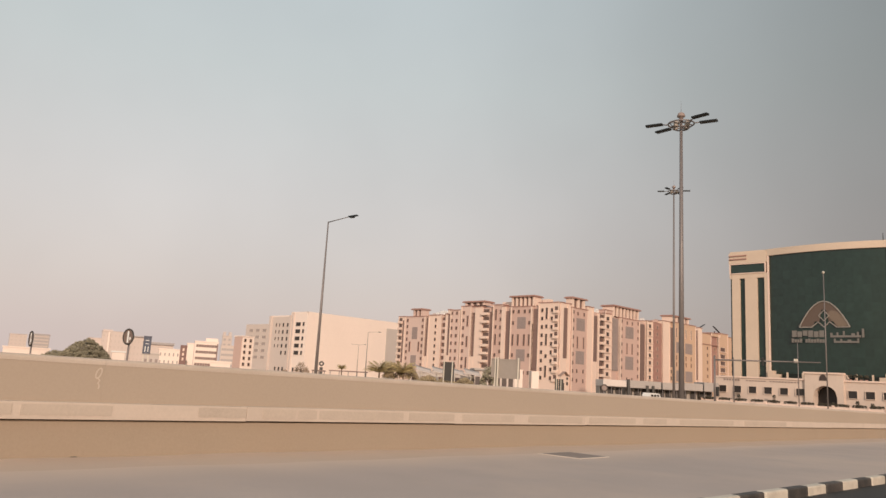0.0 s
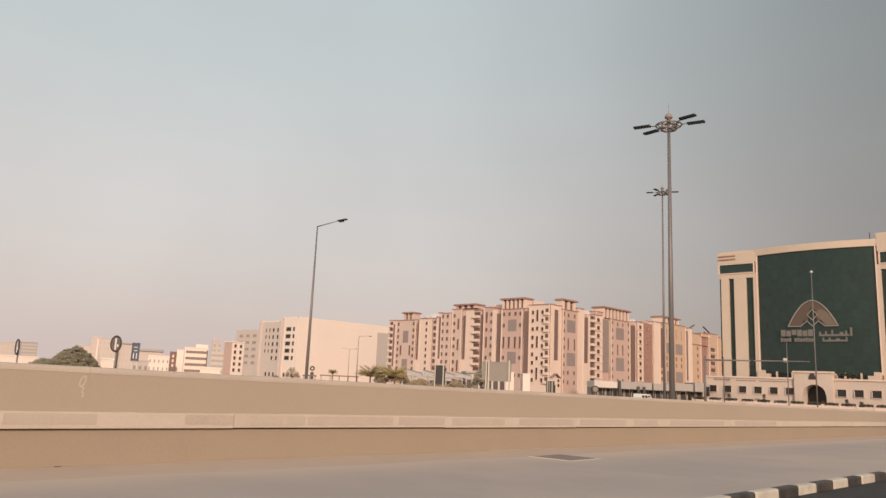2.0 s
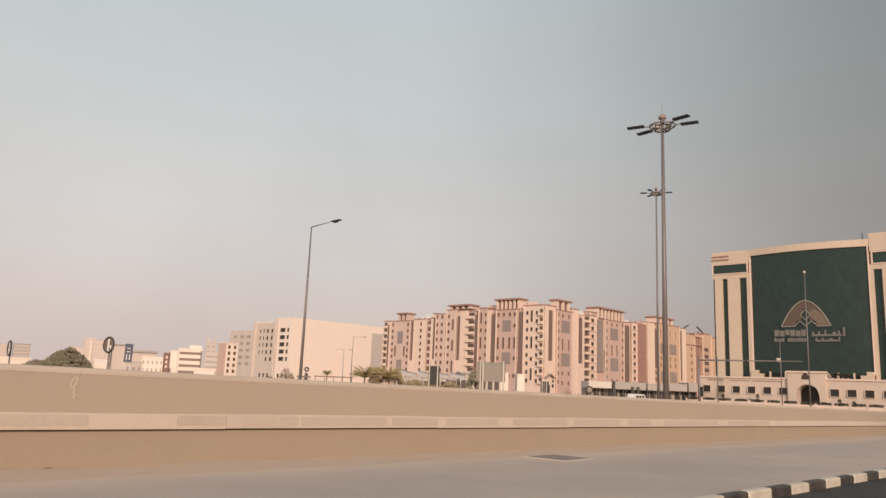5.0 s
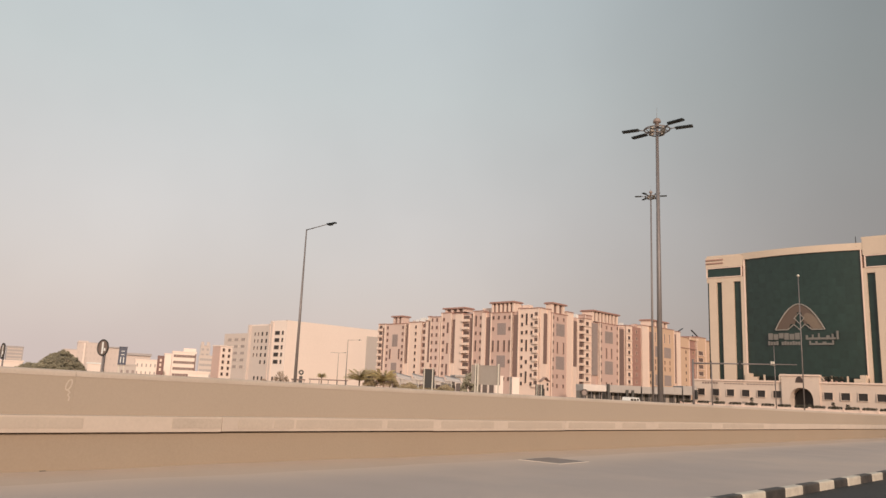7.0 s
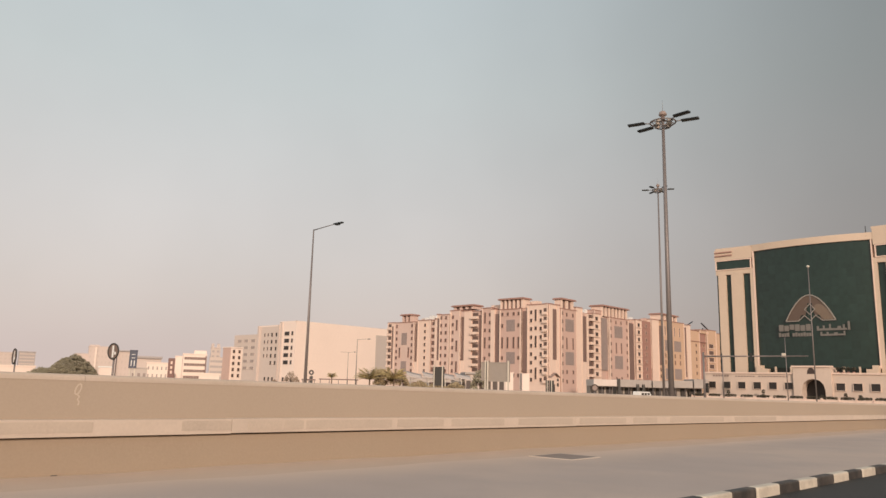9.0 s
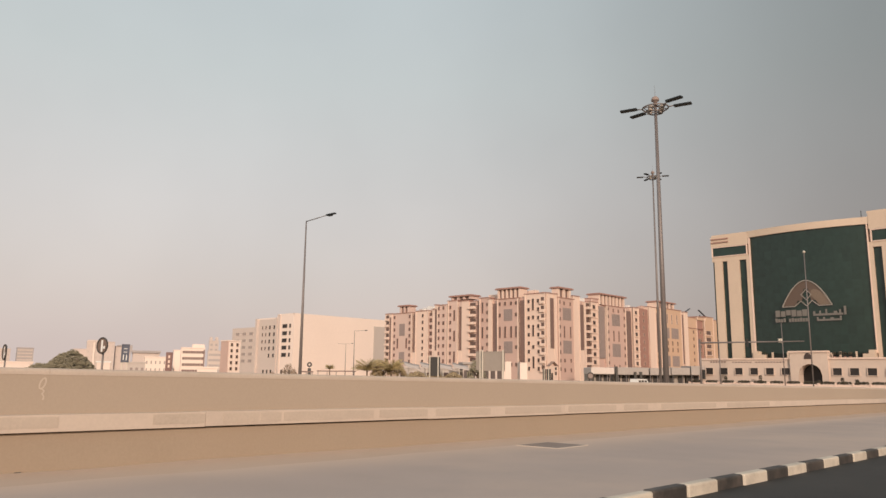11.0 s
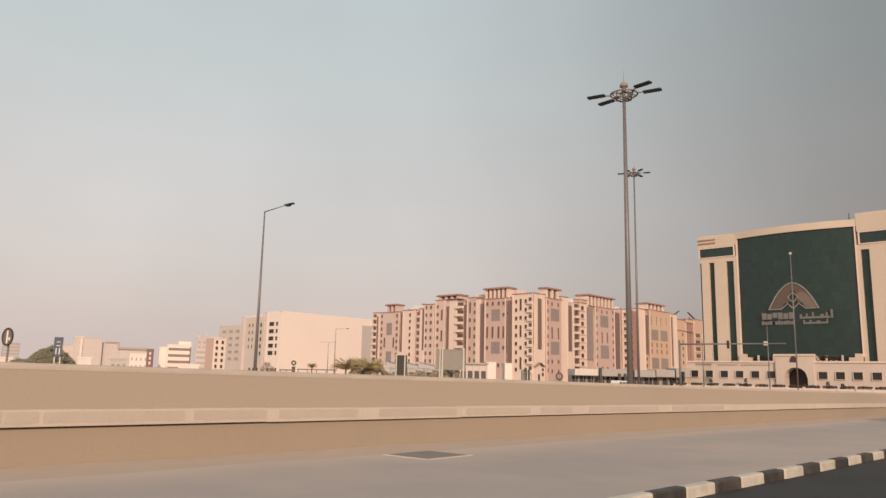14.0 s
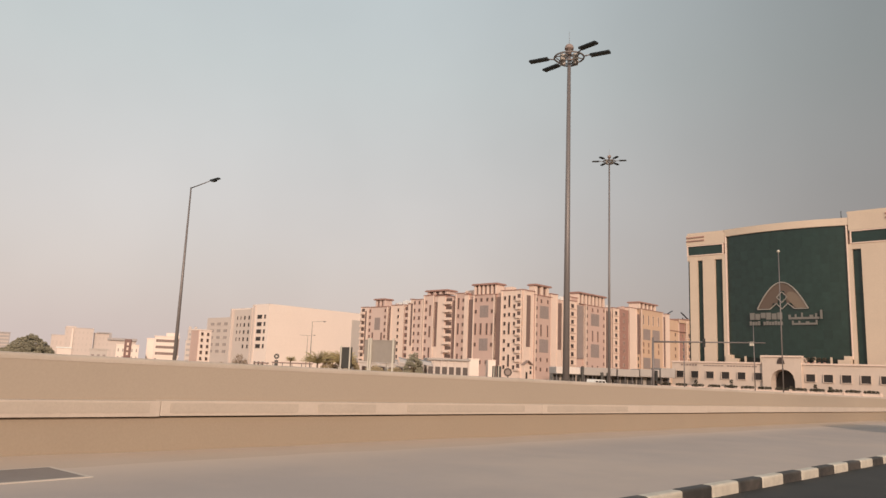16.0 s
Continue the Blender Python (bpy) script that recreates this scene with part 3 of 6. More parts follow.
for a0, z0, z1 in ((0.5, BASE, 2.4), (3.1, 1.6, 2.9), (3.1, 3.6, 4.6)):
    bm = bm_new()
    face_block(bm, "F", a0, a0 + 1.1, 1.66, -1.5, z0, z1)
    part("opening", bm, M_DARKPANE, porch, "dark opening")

# block beside it, along the road
r = thing("apartment_building", APT @ pose(27, 0, 0), "rose-beige apartment block with stacked cream balconies and pavilion", "building", apts)
bm = bm_new()
block(bm, 0.2, 47, 0.5, 26, 0, 32.0 - BASE)
part("body", bm, M_PINK, r)
bay(r, "F", 0.2, 1.4, 0.4, 32.2, M_CREAM, cap=False)
strip(r, "F", 1.4, 5.2, 4, 31.6, 0.0)
bay(r, "F", 4.9, 10.6, 0.6, 32.6, M_CREAM)
strip(r, "F", 12.4, 17.0, 9, 31.5, 0.1, M_PANEL)
bay(r, "F", 17.2, 33.8, 1.0, 31.9, M_PINK)
strip(r, "F", 35, 40.1, 5, 31)
bay(r, "F", 41.2, 46.6, 0.6, 32.8, M_CREAM)
turret(r, "F", 12.0, 34.2, 32.3, 37.2, M_CREAM, cols=8, depth=5)
bay(r, "F", 6, 12.4, 0.2, 34.2, M_PINK, z0=31.5)
for z in ROWS8:
    balcony(r, "F", 2.0, 5.0, 1.2, z + 0.3, M_CREAM, 0.0)
    put_window(r, W_WIDE, "F", 7.3, 0.6, z)
    ledge_slab(r, "F", 5.2, 10.4, 1.1, z - 1.2, M_CREAM)
    put_window(r, W_SQP, "F", 18.3, 1.0, z)
    put_window(r, W_SQP, "F", 32.2, 1.0, z)
    put_window(r, W_WIDE, "F", 43.9, 0.6, z)
    ledge_slab(r, "F", 41.4, 46.4, 1.2, z - 1.2, M_CREAM)
for z in (5.6, 18.9, 30.2):
    for a in (22.7, 27.1):
        put_window(r, W_TALLP if z == 18.9 else W_SQP, "F", a, 1.0, z)
roof_clutter(r, ((4, 3, 3, 3, 32.9, 1.6, M_SIGNW), (38, 4, 4, 4, 32.0, 2.4, M_PINK), (42, 2, 1.6, 1.6, 33.1, 1.1, M_SIGNW)))
roofscape(r, "F", 46, 32.0, 73, 13)
grille(r, "F", 24.9, 6.8, 23.4, 28.6, 1.0)
grille(r, "F", 24.9, 6.8, 9.8, 15.5, 1.0)

# ochre-lit block further along
r = thing("apartment_building", APT @ pose(74, 0, 0), "ochre apartment block with twin lattice panels", "building", apts)
bm = bm_new()
block(bm, 0.2, 50, 0.6, 30, 0, 33.2 - BASE)
part("body", bm, M_OCHRE, r)
strip(r, "F", 0.2, 9.6, 4, 33.0, 0.0, M_BROWN)
bay(r, "F", 9.6, 16.6, 0.6, 34.3, M_CREAM)
strip(r, "F", 16.6, 20.6, 13, 32)
bay(r, "F", 16.6, 20.6, 0.3, 12.9, M_OCHRE, cap=False)
bay(r, "F", 20.6, 43.8, 0.8, 34.6, M_OCHRE)
strip(r, "F", 43.8, 47.4, 8, 33)
bay(r, "F", 47.4, 51.6, 0.6, 34.3, M_CREAM)
turret(r, "F", 19.2, 37.2, 34.9, 38.2, M_CREAM, cols=5, depth=5)
for a in (22.8, 28.0, 32.8, 38.4):
    put_window(r, W_TALL, "F", a, 0.8, 29.7)
    for z in (17.8, 14.6):
        put_window(r, W_TWO, "F", a, 0.8, z)
for z in (10.8, 7.7):
    put_window(r, W_OCH, "F", 18.4, 0.3, z)
roofscape(r, "F", 49, 33.6, 74, 14)
for a, w in ((26.2, 7.2), (36.0, 7.6)):
    grille(r, "F", a, w, 20.1, 25.3, 0.8)
    grille(r, "F", a, w, 6.4, 11.6, 0.8)
for z in ROWS9:
    put_window(r, W_SQP, "F", 5.0, 0.1, z)

# last ochre block with roof sails
r = thing("apartment_building", APT @ pose(126.5, 2, 0), "ochre apartment block with dark angled roof canopies", "building", apts)
bm = bm_new()
block(bm, 0.2, 55, 0.6, 30, 0, 32.6 - BASE)
part("body", bm, M_OCHRE, r)
bay(r, "F", 0.2, 14.6, 0.4, 32.4, M_OCHRE)
strip(r, "F", 14.2, 22.6, 4, 32.2, 0.0, M_BROWN)
bay(r, "F", 22.8, 35.0, 0.8, 33.8, M_OCHRE)
bay(r, "F", 35.2, 52.0, 0.4, 32.6, M_OCHRE)
bay(r, "F", 13.8, 24.6, 0.9, 33.2, M_OCHRE, z0=31.6)
ledge_slab(r, "F", 0.2, 23.6, 0.9, 26.9, M_BROWN)
for z in [6.6 + 3.66 * k for k in range(6)]:
    put_window(r, W_OCH, "F", 10.0, 0.4, z)
    put_window(r, W_OCH, "F", 19.8, 0.05, z)
    put_window(r, W_BIG, "F", 28.0, 0.8, z + 0.4)
    ledge_slab(r, "F", 24.2, 32.2, 1.4, z - 1.0, M_CREAM)
    put_window(r, W_OCH, "F", 41.0, 0.4, z)
    put_window(r, W_OCH, "F", 46.5, 0.4, z)
for a, s in ((-2, 1), (21, -1)):
    bm = bm_new()
    block(bm, -6.5, 6.5, -0.4, 0.4, -0.12, 0.12)
    part("canopy", bm, M_LAMP, r, "dark angled roof canopy", pose(a + 8, 2, 35.4 - BASE, 0, -20 * s, 0))
    bm = bm_new()
    tube(bm, (a + 8, 4, 32.6 - BASE), (a + 8, 4, 35.4 - BASE), 0.3)
    part("canopy_post", bm, M_LAMP, r)

# block to the other side of the corner
r = thing("apartment_building", APT @ pose(0, 35, 0), "rose-beige apartment block with rounded balconies at its end", "building", apts)
bm = bm_new()
block(bm, 0.3, 24, 0.2, 25.6, 0, 31.2 - BASE)
part("body", bm, M_ROSE, r)
strip(r, "L", 0.2, 1.4, 4, 31, 0.0)
bay(r, "L", 1.4, 5.0, 0.1, 32.6, M_ROSE, cap=True)
bay(r, "L", 5.0, 9.2, 0.7, 33.0, M_CREAM, cap=True)
strip(r, "L", 9.2, 11.2, 11.8, 30.4)
bay(r, "L", 9.2, 11.2, 0.8, 11.6, M_CREAM, cap=False)
bay(r, "L", 9.2, 11.2, 0.5, 33.0, M_ROSE, z0=30.6)
bay(r, "L", 11.2, 17.2, 0.9, 33.4, M_ROSE)
strip(r, "L", 17.2, 18.0, 5, 32, 0.0)
bay(r, "L", 18.0, 24.1, 0.5, 31.9, M_ROSE)
strip(r, "L", 24.1, 25.7, 12, 30.4, 0.2)
bay(r, "L", 24.1, 25.7, 0.8, 11.8, M_CREAM, cap=False)
bay(r, "L", 24.1, 25.7, 0.5, 32.2, M_CREAM, z0=30.5)
turret(r, "L", 4.0, 16.0, 33.8, 35.8, M_ROSE, cols=4, depth=5)
for z in ROWS8:
    balcony(r, "L", 1.3, 5.0, 1.7, z + 0.3, M_CREAM, 0.1)
    put_window(r, W_SQP, "L", 20.1, 0.5, z)
    put_window(r, W_SQP, "L", 23.0, 0.5, z)
    put_window(r, W_SQP, "L", 15.6, 0.9, z)
roofscape(r, "L", 25, 31.6, 75, 9)
for z in (9, 18, 27):
    put_window(r, W_TALLP, "L", 13.2, 0.9, z)

# end block
r = thing("apartment_building", APT @ pose(0, 60.8, 0), "rose-beige end apartment block with a small roof pavilion", "building", apts)
bm = bm_new()
block(bm, 0.3, 24, 0.2, 32.6, 0, 28.8 - BASE)
part("body", bm, M_ROSE, r)
bay(r, "L", 0.0, 1.5, 0.3, 30.2, M_CREAM)
strip(r, "L", 1.5, 3.6, 3, 29.0, 0.0, M_BROWN)
bay(r, "L", 3.6, 12.0, 0.6, 29.9, M_CREAM)
strip(r, "L", 12.0, 13.8, 11.4, 28.8)
bay(r, "L", 12.0, 13.8, 0.8, 11.2, M_CREAM, cap=False)
bay(r, "L", 13.8, 27.6, 0.9, 29.4, M_ROSE)
strip(r, "L", 28.2, 29.6, 8, 28.0, 0.5)
bay(r, "L", 27.9, 32.6, 0.4, 29.6, M_CREAM)
turret(r, "L", 16.5, 23.0, 29.7, 33.4, M_ROSE, cols=3, depth=4)
bm = bm_new()
lathe(bm, (6, 6, 29.9 - BASE), [(2.2, 0), (2.2, 1.6), (1.6, 2.2), (0.4, 2.5)])
part("water_tank", bm, M_SIGNW, r, "white roof water tank")
for z in [4.2 + 2.95 * k for k in range(9)]:
    put_window(r, W_SQ, "L", 7.2, 0.6, z)
    put_window(r, W_SQP, "L", 15.4, 0.9, z)
    put_window(r, W_SQP, "L", 25.6, 0.9, z)
    balcony(r, "L", 1.6, 3.4, 0.5, z + 0.2, M_ROSE, 0.0)
    balcony(r, "L", 29.8, 32.4, 1.3, z + 0.2, M_CREAM, 0.4)
roof_clutter(r, ((0.8, 3.6, 2, 2.6, 30.2, 1.9, M_SIGNW), (0.9, 7.4, 1.5, 1.6, 30.2, 1.2, M_SIGNW), (1.2, 10.2, 1.2, 1.2, 30.2, 0.9, M_GREYW), (3, 3, 3, 4, 29.9, 1.5, M_CREAM), (2, 10, 2, 2, 29.5, 1.0, M_SIGNW)))
grille(r, "L", 20.5, 3.6, 19.0, 24.6, 0.9)
grille(r, "L", 20.5, 3.6, 6.0, 11.5, 0.9)
for a in (17.4, 23.4):
    put_window(r, W_TALLP, "L", a, 0.9, 15.5)

# white block with a blank wall
r = thing("office_block", pose(-40.29, 395, BASE, 0, 0, TURN), "large white block with a blank side wall and grouped windows", "building")
bm = bm_new()
block(bm, 0, 67.5, 0, 15, 0, 32.0 - BASE)
part("blank_wall", bm, M_WHITE, r, "blank cream-white wall")
bm = bm_new()
block(bm, 0.6, 30, 15, 36, 0, 30.4 - BASE)
part("wing", bm, M_GREYW, r)
bm = bm_new()
block(bm, 1.2, 30, 36, 62, 0, 26.6 - BASE)
part("wing", bm, M_GREYW, r)
bm = bm_new()
face_block(bm, "F", 56.5, 67.4, 0.25, 0.5, BASE, 28.6)
part("grey_cladding", bm, M_GREYCLAD, r, "grey clad strip of wall")
for k in range(7):
    bm = bm_new()
    face_block(bm, "F", 0.0, 56.5, 0.06, 0.2, 3.4 + 4.1 * k, 3.62 + 4.1 * k)
    part("string_course", bm, M_WHITE, r)
for a, z1 in ((12.6, 32.3), (34.6, 31.0), (15.2, 31.0)):
    bm = bm_new()
    face_block(bm, "L", a - 0.7, a + 0.7, 0.7, 3, BASE, z1)
    part("pilaster", bm, M_GREYW, r)
for k in range(5):
    z = 10.8 + 3.82 * k
    put_window(r, W_GREYW, "L", 7.7, 0.0, z)
    put_window(r, W_GREY, "L", 2.9, 0.0, z)
    for a in (18.4, 22.6) if k == 0 else (18.4, 22.6, 26.3, 29.6):
        put_window(r, W_GREY if a < 25 else W_GREYN, "L", a, -0.6, z - 0.2)
    for a in (42, 49, 56):
        put_window(r, W_HAZE, "L", a, -1.2, z - 3.0)
for k in range(8):
    put_window(r, W_GREY, "L", 2.0 + 3.6 * k, 0.0 if k < 4 else -0.6, 1.9)
bm = bm_new()
for a0, a1, b0, b1, z in ((0, 67.5, 0, 15, 32.0), (0.6, 30, 15, 36, 30.4)):
    for c in ((a0, a1, b0, b0 + 0.4), (a0, a1, b1 - 0.4, b1), (a0, a0 + 0.4, b0, b1), (a1 - 0.4, a1, b0, b1)):
        block(bm, *c, z - BASE, z - BASE + 0.7)
part("parapet", bm, M_WHITE, r)

# ---- green glass building ----
r = thing("glass_office_building", pose(92.55, 169.17, BASE, 0, 0, TURN), "cream stone office building with a bowed dark green glass front", "building")
bm = bm_new()
block(bm, 0.5, 34, -46, 9.6, 0, 33.9 - BASE)
part("body", bm, M_STONE, r)


def bow(s):
    return 1.7 * (1 - ((s - 12.75) / 12.75) ** 2)


def bow_slab(bm, s0, s1, z0, z1, out, n=16, depth=3.0):
    lo, hi = [], []
    for z, row in ((z0, lo), (z1, hi)):
        for k in range(n + 1):
            s = s0 + (s1 - s0) * k / n
            row.append(bm.verts.new((-bow(min(max(s, 0), 25.5)) - out, -s, z - BASE)))
        for s in (s1, s0):
            row.append(bm.verts.new((depth, -s, z - BASE)))
    bm.faces.new(lo)
    bm.faces.new(hi[::-1])
    m = len(lo)
    for k in range(m):
        bm.faces.new((lo[k], hi[k], hi[(k + 1) % m], lo[(k + 1) % m]))
    bmesh.ops.recalc_face_normals(bm, faces=bm.faces[:])


bm = bm_new()
bow_slab(bm, -0.4, 26.0, 35.3, 36.9, 0.5)
part("crown", bm, M_STONE, r, "curved cream stone crown")
bm = bm_new()
bow_slab(bm, 0.0, 25.5, 5.2, 35.3, -0.09, n=15)
part("mullion_grid", bm, M_MULLION, r)
COLS, LINES = 15, 14
pw, ph = 25.5 / COLS, (35.3 - 7.0) / LINES


def curved_pane(w, h):
    """A pane bent like the bow, with its edges left sharp; outward is -y."""
    bm = bm_new()
    rows = [[bm.verts.new((x, -0.03 + 1.7 * (x / 12.75) ** 2, z)) for x in (w * (k / 4 - 0.5) for k in range(5))] for z in (-h / 2, h / 2)]
    back = [bm.verts.new((x, 0.03, z)) for z in (-h / 2, h / 2) for x in (-w / 2, w / 2)]
    for k in range(4):
        bm.faces.new((rows[0][k], rows[0][k + 1], rows[1][k + 1], rows[1][k])).smooth = True
    for f in ((back[1], back[0], back[2], back[3]), (rows[0][0], rows[1][0], back[2], back[0]), (rows[1][4], rows[0][4], back[1], back[3])):
        for e in bm.faces.new(f).edges:
            e.smooth = False
    return mesh("pane", bm, M_CURTAIN)


for i in range(COLS):
    s = pw * (i + 0.5)
    ang = math.degrees(math.atan2(bow(s + 0.5) - bow(s - 0.5), 1.0))
    slope = (bow(s + 0.5) - bow(s - 0.5))
    me_pane = curved_pane(pw * math.sqrt(1 + slope * slope) - 0.006, ph - 0.008)
    for j in range(LINES):
        part("pane", me_pane, None, r, "", pose(-bow(s) + 0.02, -s, 7.0 + ph * (j + 0.5) - BASE, rng.uniform(-0.25, 0.25), 0, -90 - ang))
for s0, s1 in ((-9.0, -7.1), (-5.75, -2.85), (-1.05, -0.3), (25.75, 26.5), (28.2, 33.0)):
    bm = bm_new()
    face_block(bm, "L", -s1, -s0, 0.45, 2, BASE, 31.2)
    part("pier", bm, M_STONE, r)
for s0, s1 in ((-9.55, -9.0), (-7.1, -5.75), (-2.85, -1.05), (26.5, 28.2)):
    bm = bm_new()
    face_block(bm, "L", -s1, -s0, -0.2, 2, 5.5, 30.05)
    for k in range(1, 8):
        z = 5.5 + 24.55 * k / 8
        face_block(bm, "L", -s1, -s0, -0.12, 2, z - 0.1, z + 0.1)
    part("strip_window", bm, M_CURTAIN, r, "tall dark green window strip")
    bm = bm_new()
    face_block(bm, "L", -s1, -s0, 0.42, 2, 30.05, 31.2)
    part("lintel", bm, M_STONE, r)
for s0, s1, z1 in ((-9.3, -0.9, 33.55), (26.5, 36.0, 33.8)):
    bm = bm_new()
    face_block(bm, "L", -s1, -s0, 0.3, 2, 31.4, z1)
    band_win = part("band_window", bm, M_CURTAIN, r, "dark green window band")
    bm = bm_new()
    for c in ((s0 - 0.25, s1 + 0.25, 31.2, 31.4), (s0 - 0.25, s1 + 0.25, z1, z1 + 0.2), (s0 - 0.25, s0, 31.4, z1), (s1, s1 + 0.25, 31.4, z1)):
        face_block(bm, "L", -c[1], -c[0], 0.62, 1.9, c[2], c[3])
    part("surround", bm, M_CREAM, band_win, "pale raised surround")
for s0, s1, z0, z1, o in ((-9.7, -0.4, 33.8, 36.4, 0.6), (-9.5, -0.4, 36.4, 36.9, 0.3), (26.0, 46, 34.05, 37.7, 0.6), (25.8, 46, 37.7, 38.2, 0.3)):
    bm = bm_new()
    face_block(bm, "L", -s1, -s0, o, 3, z0, z1)
    part("cornice", bm, M_STONE, r)
for s0, s1, za in ((-9.6, -5.2, 34.75), (33, 40, 36.0)):
    for z in (za, za + 0.85):
        bm = bm_new()
        face_block(bm, "L", -s1, -s0, 0.85, 0, z, z + 0.28)
        part("groove_bar", bm, M_BROWN, r, "brown bar on the cornice")
for s0, s1 in ((-0.3, 0.0), (25.5, 25.75)):
    bm = bm_new()
    face_block(bm, "L", -s1, -s0, 0.55, 0.5, 7.0, 35.3)
    part("edge_trim", bm, M_CREAM, r, "pale stone edge trim")
for s0, s1, z in ((0.0, 1.2, 7.6), (1.2, 2.6, 6.8), (2.6, 8.5, 6.0), (17.0, 23.2, 6.0), (23.2, 24.4, 6.8), (24.4, 25.5, 7.6)):
    bm = bm_new()
    face_block(bm, "L", -s1, -s0, 2.4, 2.0, BASE, z)
    part("stepped_parapet", bm, M_STONE, r)
for s0 in (4.2, 7.6, 18.6, 21.8):
    bm = bm_new()
    face_block(bm, "L", -s0 - 0.3, -s0, 2.4, -1.9, 6.0, 7.3)
    part("parapet_post", bm, M_STONE, r)
bm = bm_new()
tube(bm, (-0.6, -24.8, 36.0 - BASE), (-0.6, -24.8, 38.4 - BASE), 0.12, 0.06, 8)
part("roof_mast", bm, M_LAMP, r)
# emblem and lettering on the glass
M_GOLD = material("bronze_emblem", (0.135, 0.095, 0.075), 0.5, 0.3, vary=0.15)
M_PALE = material("pale_outline", (0.31, 0.28, 0.25), 0.5, vary=0.05)
M_LETTER = material("dull_lettering", (0.175, 0.16, 0.145), 0.5, vary=0.1)
em = thing("emblem_sign", pose(91.82, 170, BASE, 0, 0, TURN) @ pose(-1.75, -13.6, 17.7 - BASE, 0, 0, -90), "bronze arched emblem with pale outline on green glass", "sign")


def arch_pts(w, h, n=14):
    """A pointed hill: straight flanks rounded over the top."""
    return [(w * (k / n - 0.5), h * (1 - abs(2 * k / n - 1) ** 1.9)) for k in range(n + 1)]


def band(bm, pts, wid, y0, y1):
    """One strip of even width along the points (x, z), mitred at the bends."""
    rows, shut = [], pts[0] == pts[-1]
    for k, (x, z) in enumerate(pts):
        a = Vector(pts[k - 1] if k else (pts[-2] if shut else (2 * x - pts[1][0], 2 * z - pts[1][1])))
        b = Vector(pts[k + 1] if k + 1 < len(pts) else (pts[1] if shut else (2 * x - pts[k - 1][0], 2 * z - pts[k - 1][1])))
        d = ((Vector((x, z)) - a).normalized() + (b - Vector((x, z))).normalized()).normalized()
        n = Vector((-d.y, d.x)) * wid / 2
        rows.append([bm.verts.new(v) for v in ((x - n.x, y0, z - n.y), (x + n.x, y0, z + n.y), (x + n.x, y1, z + n.y), (x - n.x, y1, z - n.y))])
    for a, b in zip(rows, rows[1:]):
        for q in range(4):
            bm.faces.new((a[q], b[q], b[(q + 1) % 4], a[(q + 1) % 4]))
    if not shut:
        bm.faces.new(rows[0])
        bm.faces.new(rows[-1][::-1])
    bmesh.ops.recalc_face_normals(bm, faces=bm.faces[:])


# pale paint scrawl on the near wall
bm = bm_new()
pts = [(3.93 + 0.033 * math.sin(0.6283 * k) + 0.018 * math.cos(0.6283 * k), 1.175 + 0.068 * math.cos(0.6283 * k)) for k in range(10)]
band(bm, pts + [pts[0]], 0.018, 10.0585, 10.08)
band(bm, [(3.925, 1.11), (3.955, 1.08), (3.935, 1.045), (3.96, 1.01), (3.95, 0.97)], 0.018, 10.0595, 10.08)
part("paint_scrawl", bm, M_SCRAWL, wall, "pale paint scrawl")

bm = bm_new()
band(bm, arch_pts(10.6, 5.9), 0.2, -0.3, 0.1)
part("arch_outline", bm, M_PALE, em, "pale arched outline")
bm = bm_new()
band(bm, [(-5.3, 0), (-2.6, 0.0), (-1.2, 1.2), (0, 0), (1.2, 1.2), (2.6, 0), (5.3, 0)], 0.18, -0.3, 0.1)
part("foot_outline", bm, M_PALE, em, "pale zigzag outline")
bm = bm_new()
band(bm, [(0, 1.4), (1.1, 2.6), (0, 3.8), (-1.1, 2.6), (0, 1.4)], 0.18, -0.3, 0.1)
part("diamond_outline", bm, M_PALE, em, "pale diamond outline")
bm = bm_new()
cols = []
for k in range(21):
    x = -4.9 + 0.49 * k
    top = max(5.7 * (1 - (abs(x) / 5.3) ** 1.9), 0.3)
    low = 4.0 if abs(x) < 0.8 else (0.15 if abs(x) > 2.4 else 1.3)
    cols.append([bm.verts.new((x, y, z)) for y, z in ((-0.12, min(low, top - 0.1)), (-0.12, top), (0.05, top), (0.05, min(low, top - 0.1)))])
for a, b in zip(cols, cols[1:]):
    for q in range(4):
        bm.faces.new((a[q], b[q], b[(q + 1) % 4], a[(q + 1) % 4]))
bm.faces.new(cols[0])
bm.faces.new(cols[-1][::-1])
bmesh.ops.recalc_face_normals(bm, faces=bm.faces[:])
part("fill", bm, M_GOLD, em)
M_BRONZE = material("light_bronze_emblem", (0.215, 0.16, 0.12), 0.5, 0.3, vary=0.15)
bm = bm_new()
cols = []
for k in range(15):
    x = 1.0 + 0.275 * k
    top = 0.66 * 5.7 * (1 - ((x - 1.7) / 3.4) ** 2) if x > 1.7 else 0.66 * 5.7 * (1 - 0.25 * (1.7 - x) ** 2)
    low = max(0.15, 2.3 - 1.15 * (x - 1.0))
    cols.append([bm.verts.new((x, y, z)) for y, z in ((-0.17, min(low, top - 0.12)), (-0.17, top), (0.05, top), (0.05, min(low, top - 0.12)))])
for a, b in zip(cols, cols[1:]):
    for q in range(4):
        bm.faces.new((a[q], b[q], b[(q + 1) % 4], a[(q + 1) % 4]))
bm.faces.new(cols[0])
bm.faces.new(cols[-1][::-1])
bmesh.ops.recalc_face_normals(bm, faces=bm.faces[:])
part("wing", bm, M_BRONZE, em, "lighter bronze wing of the emblem")
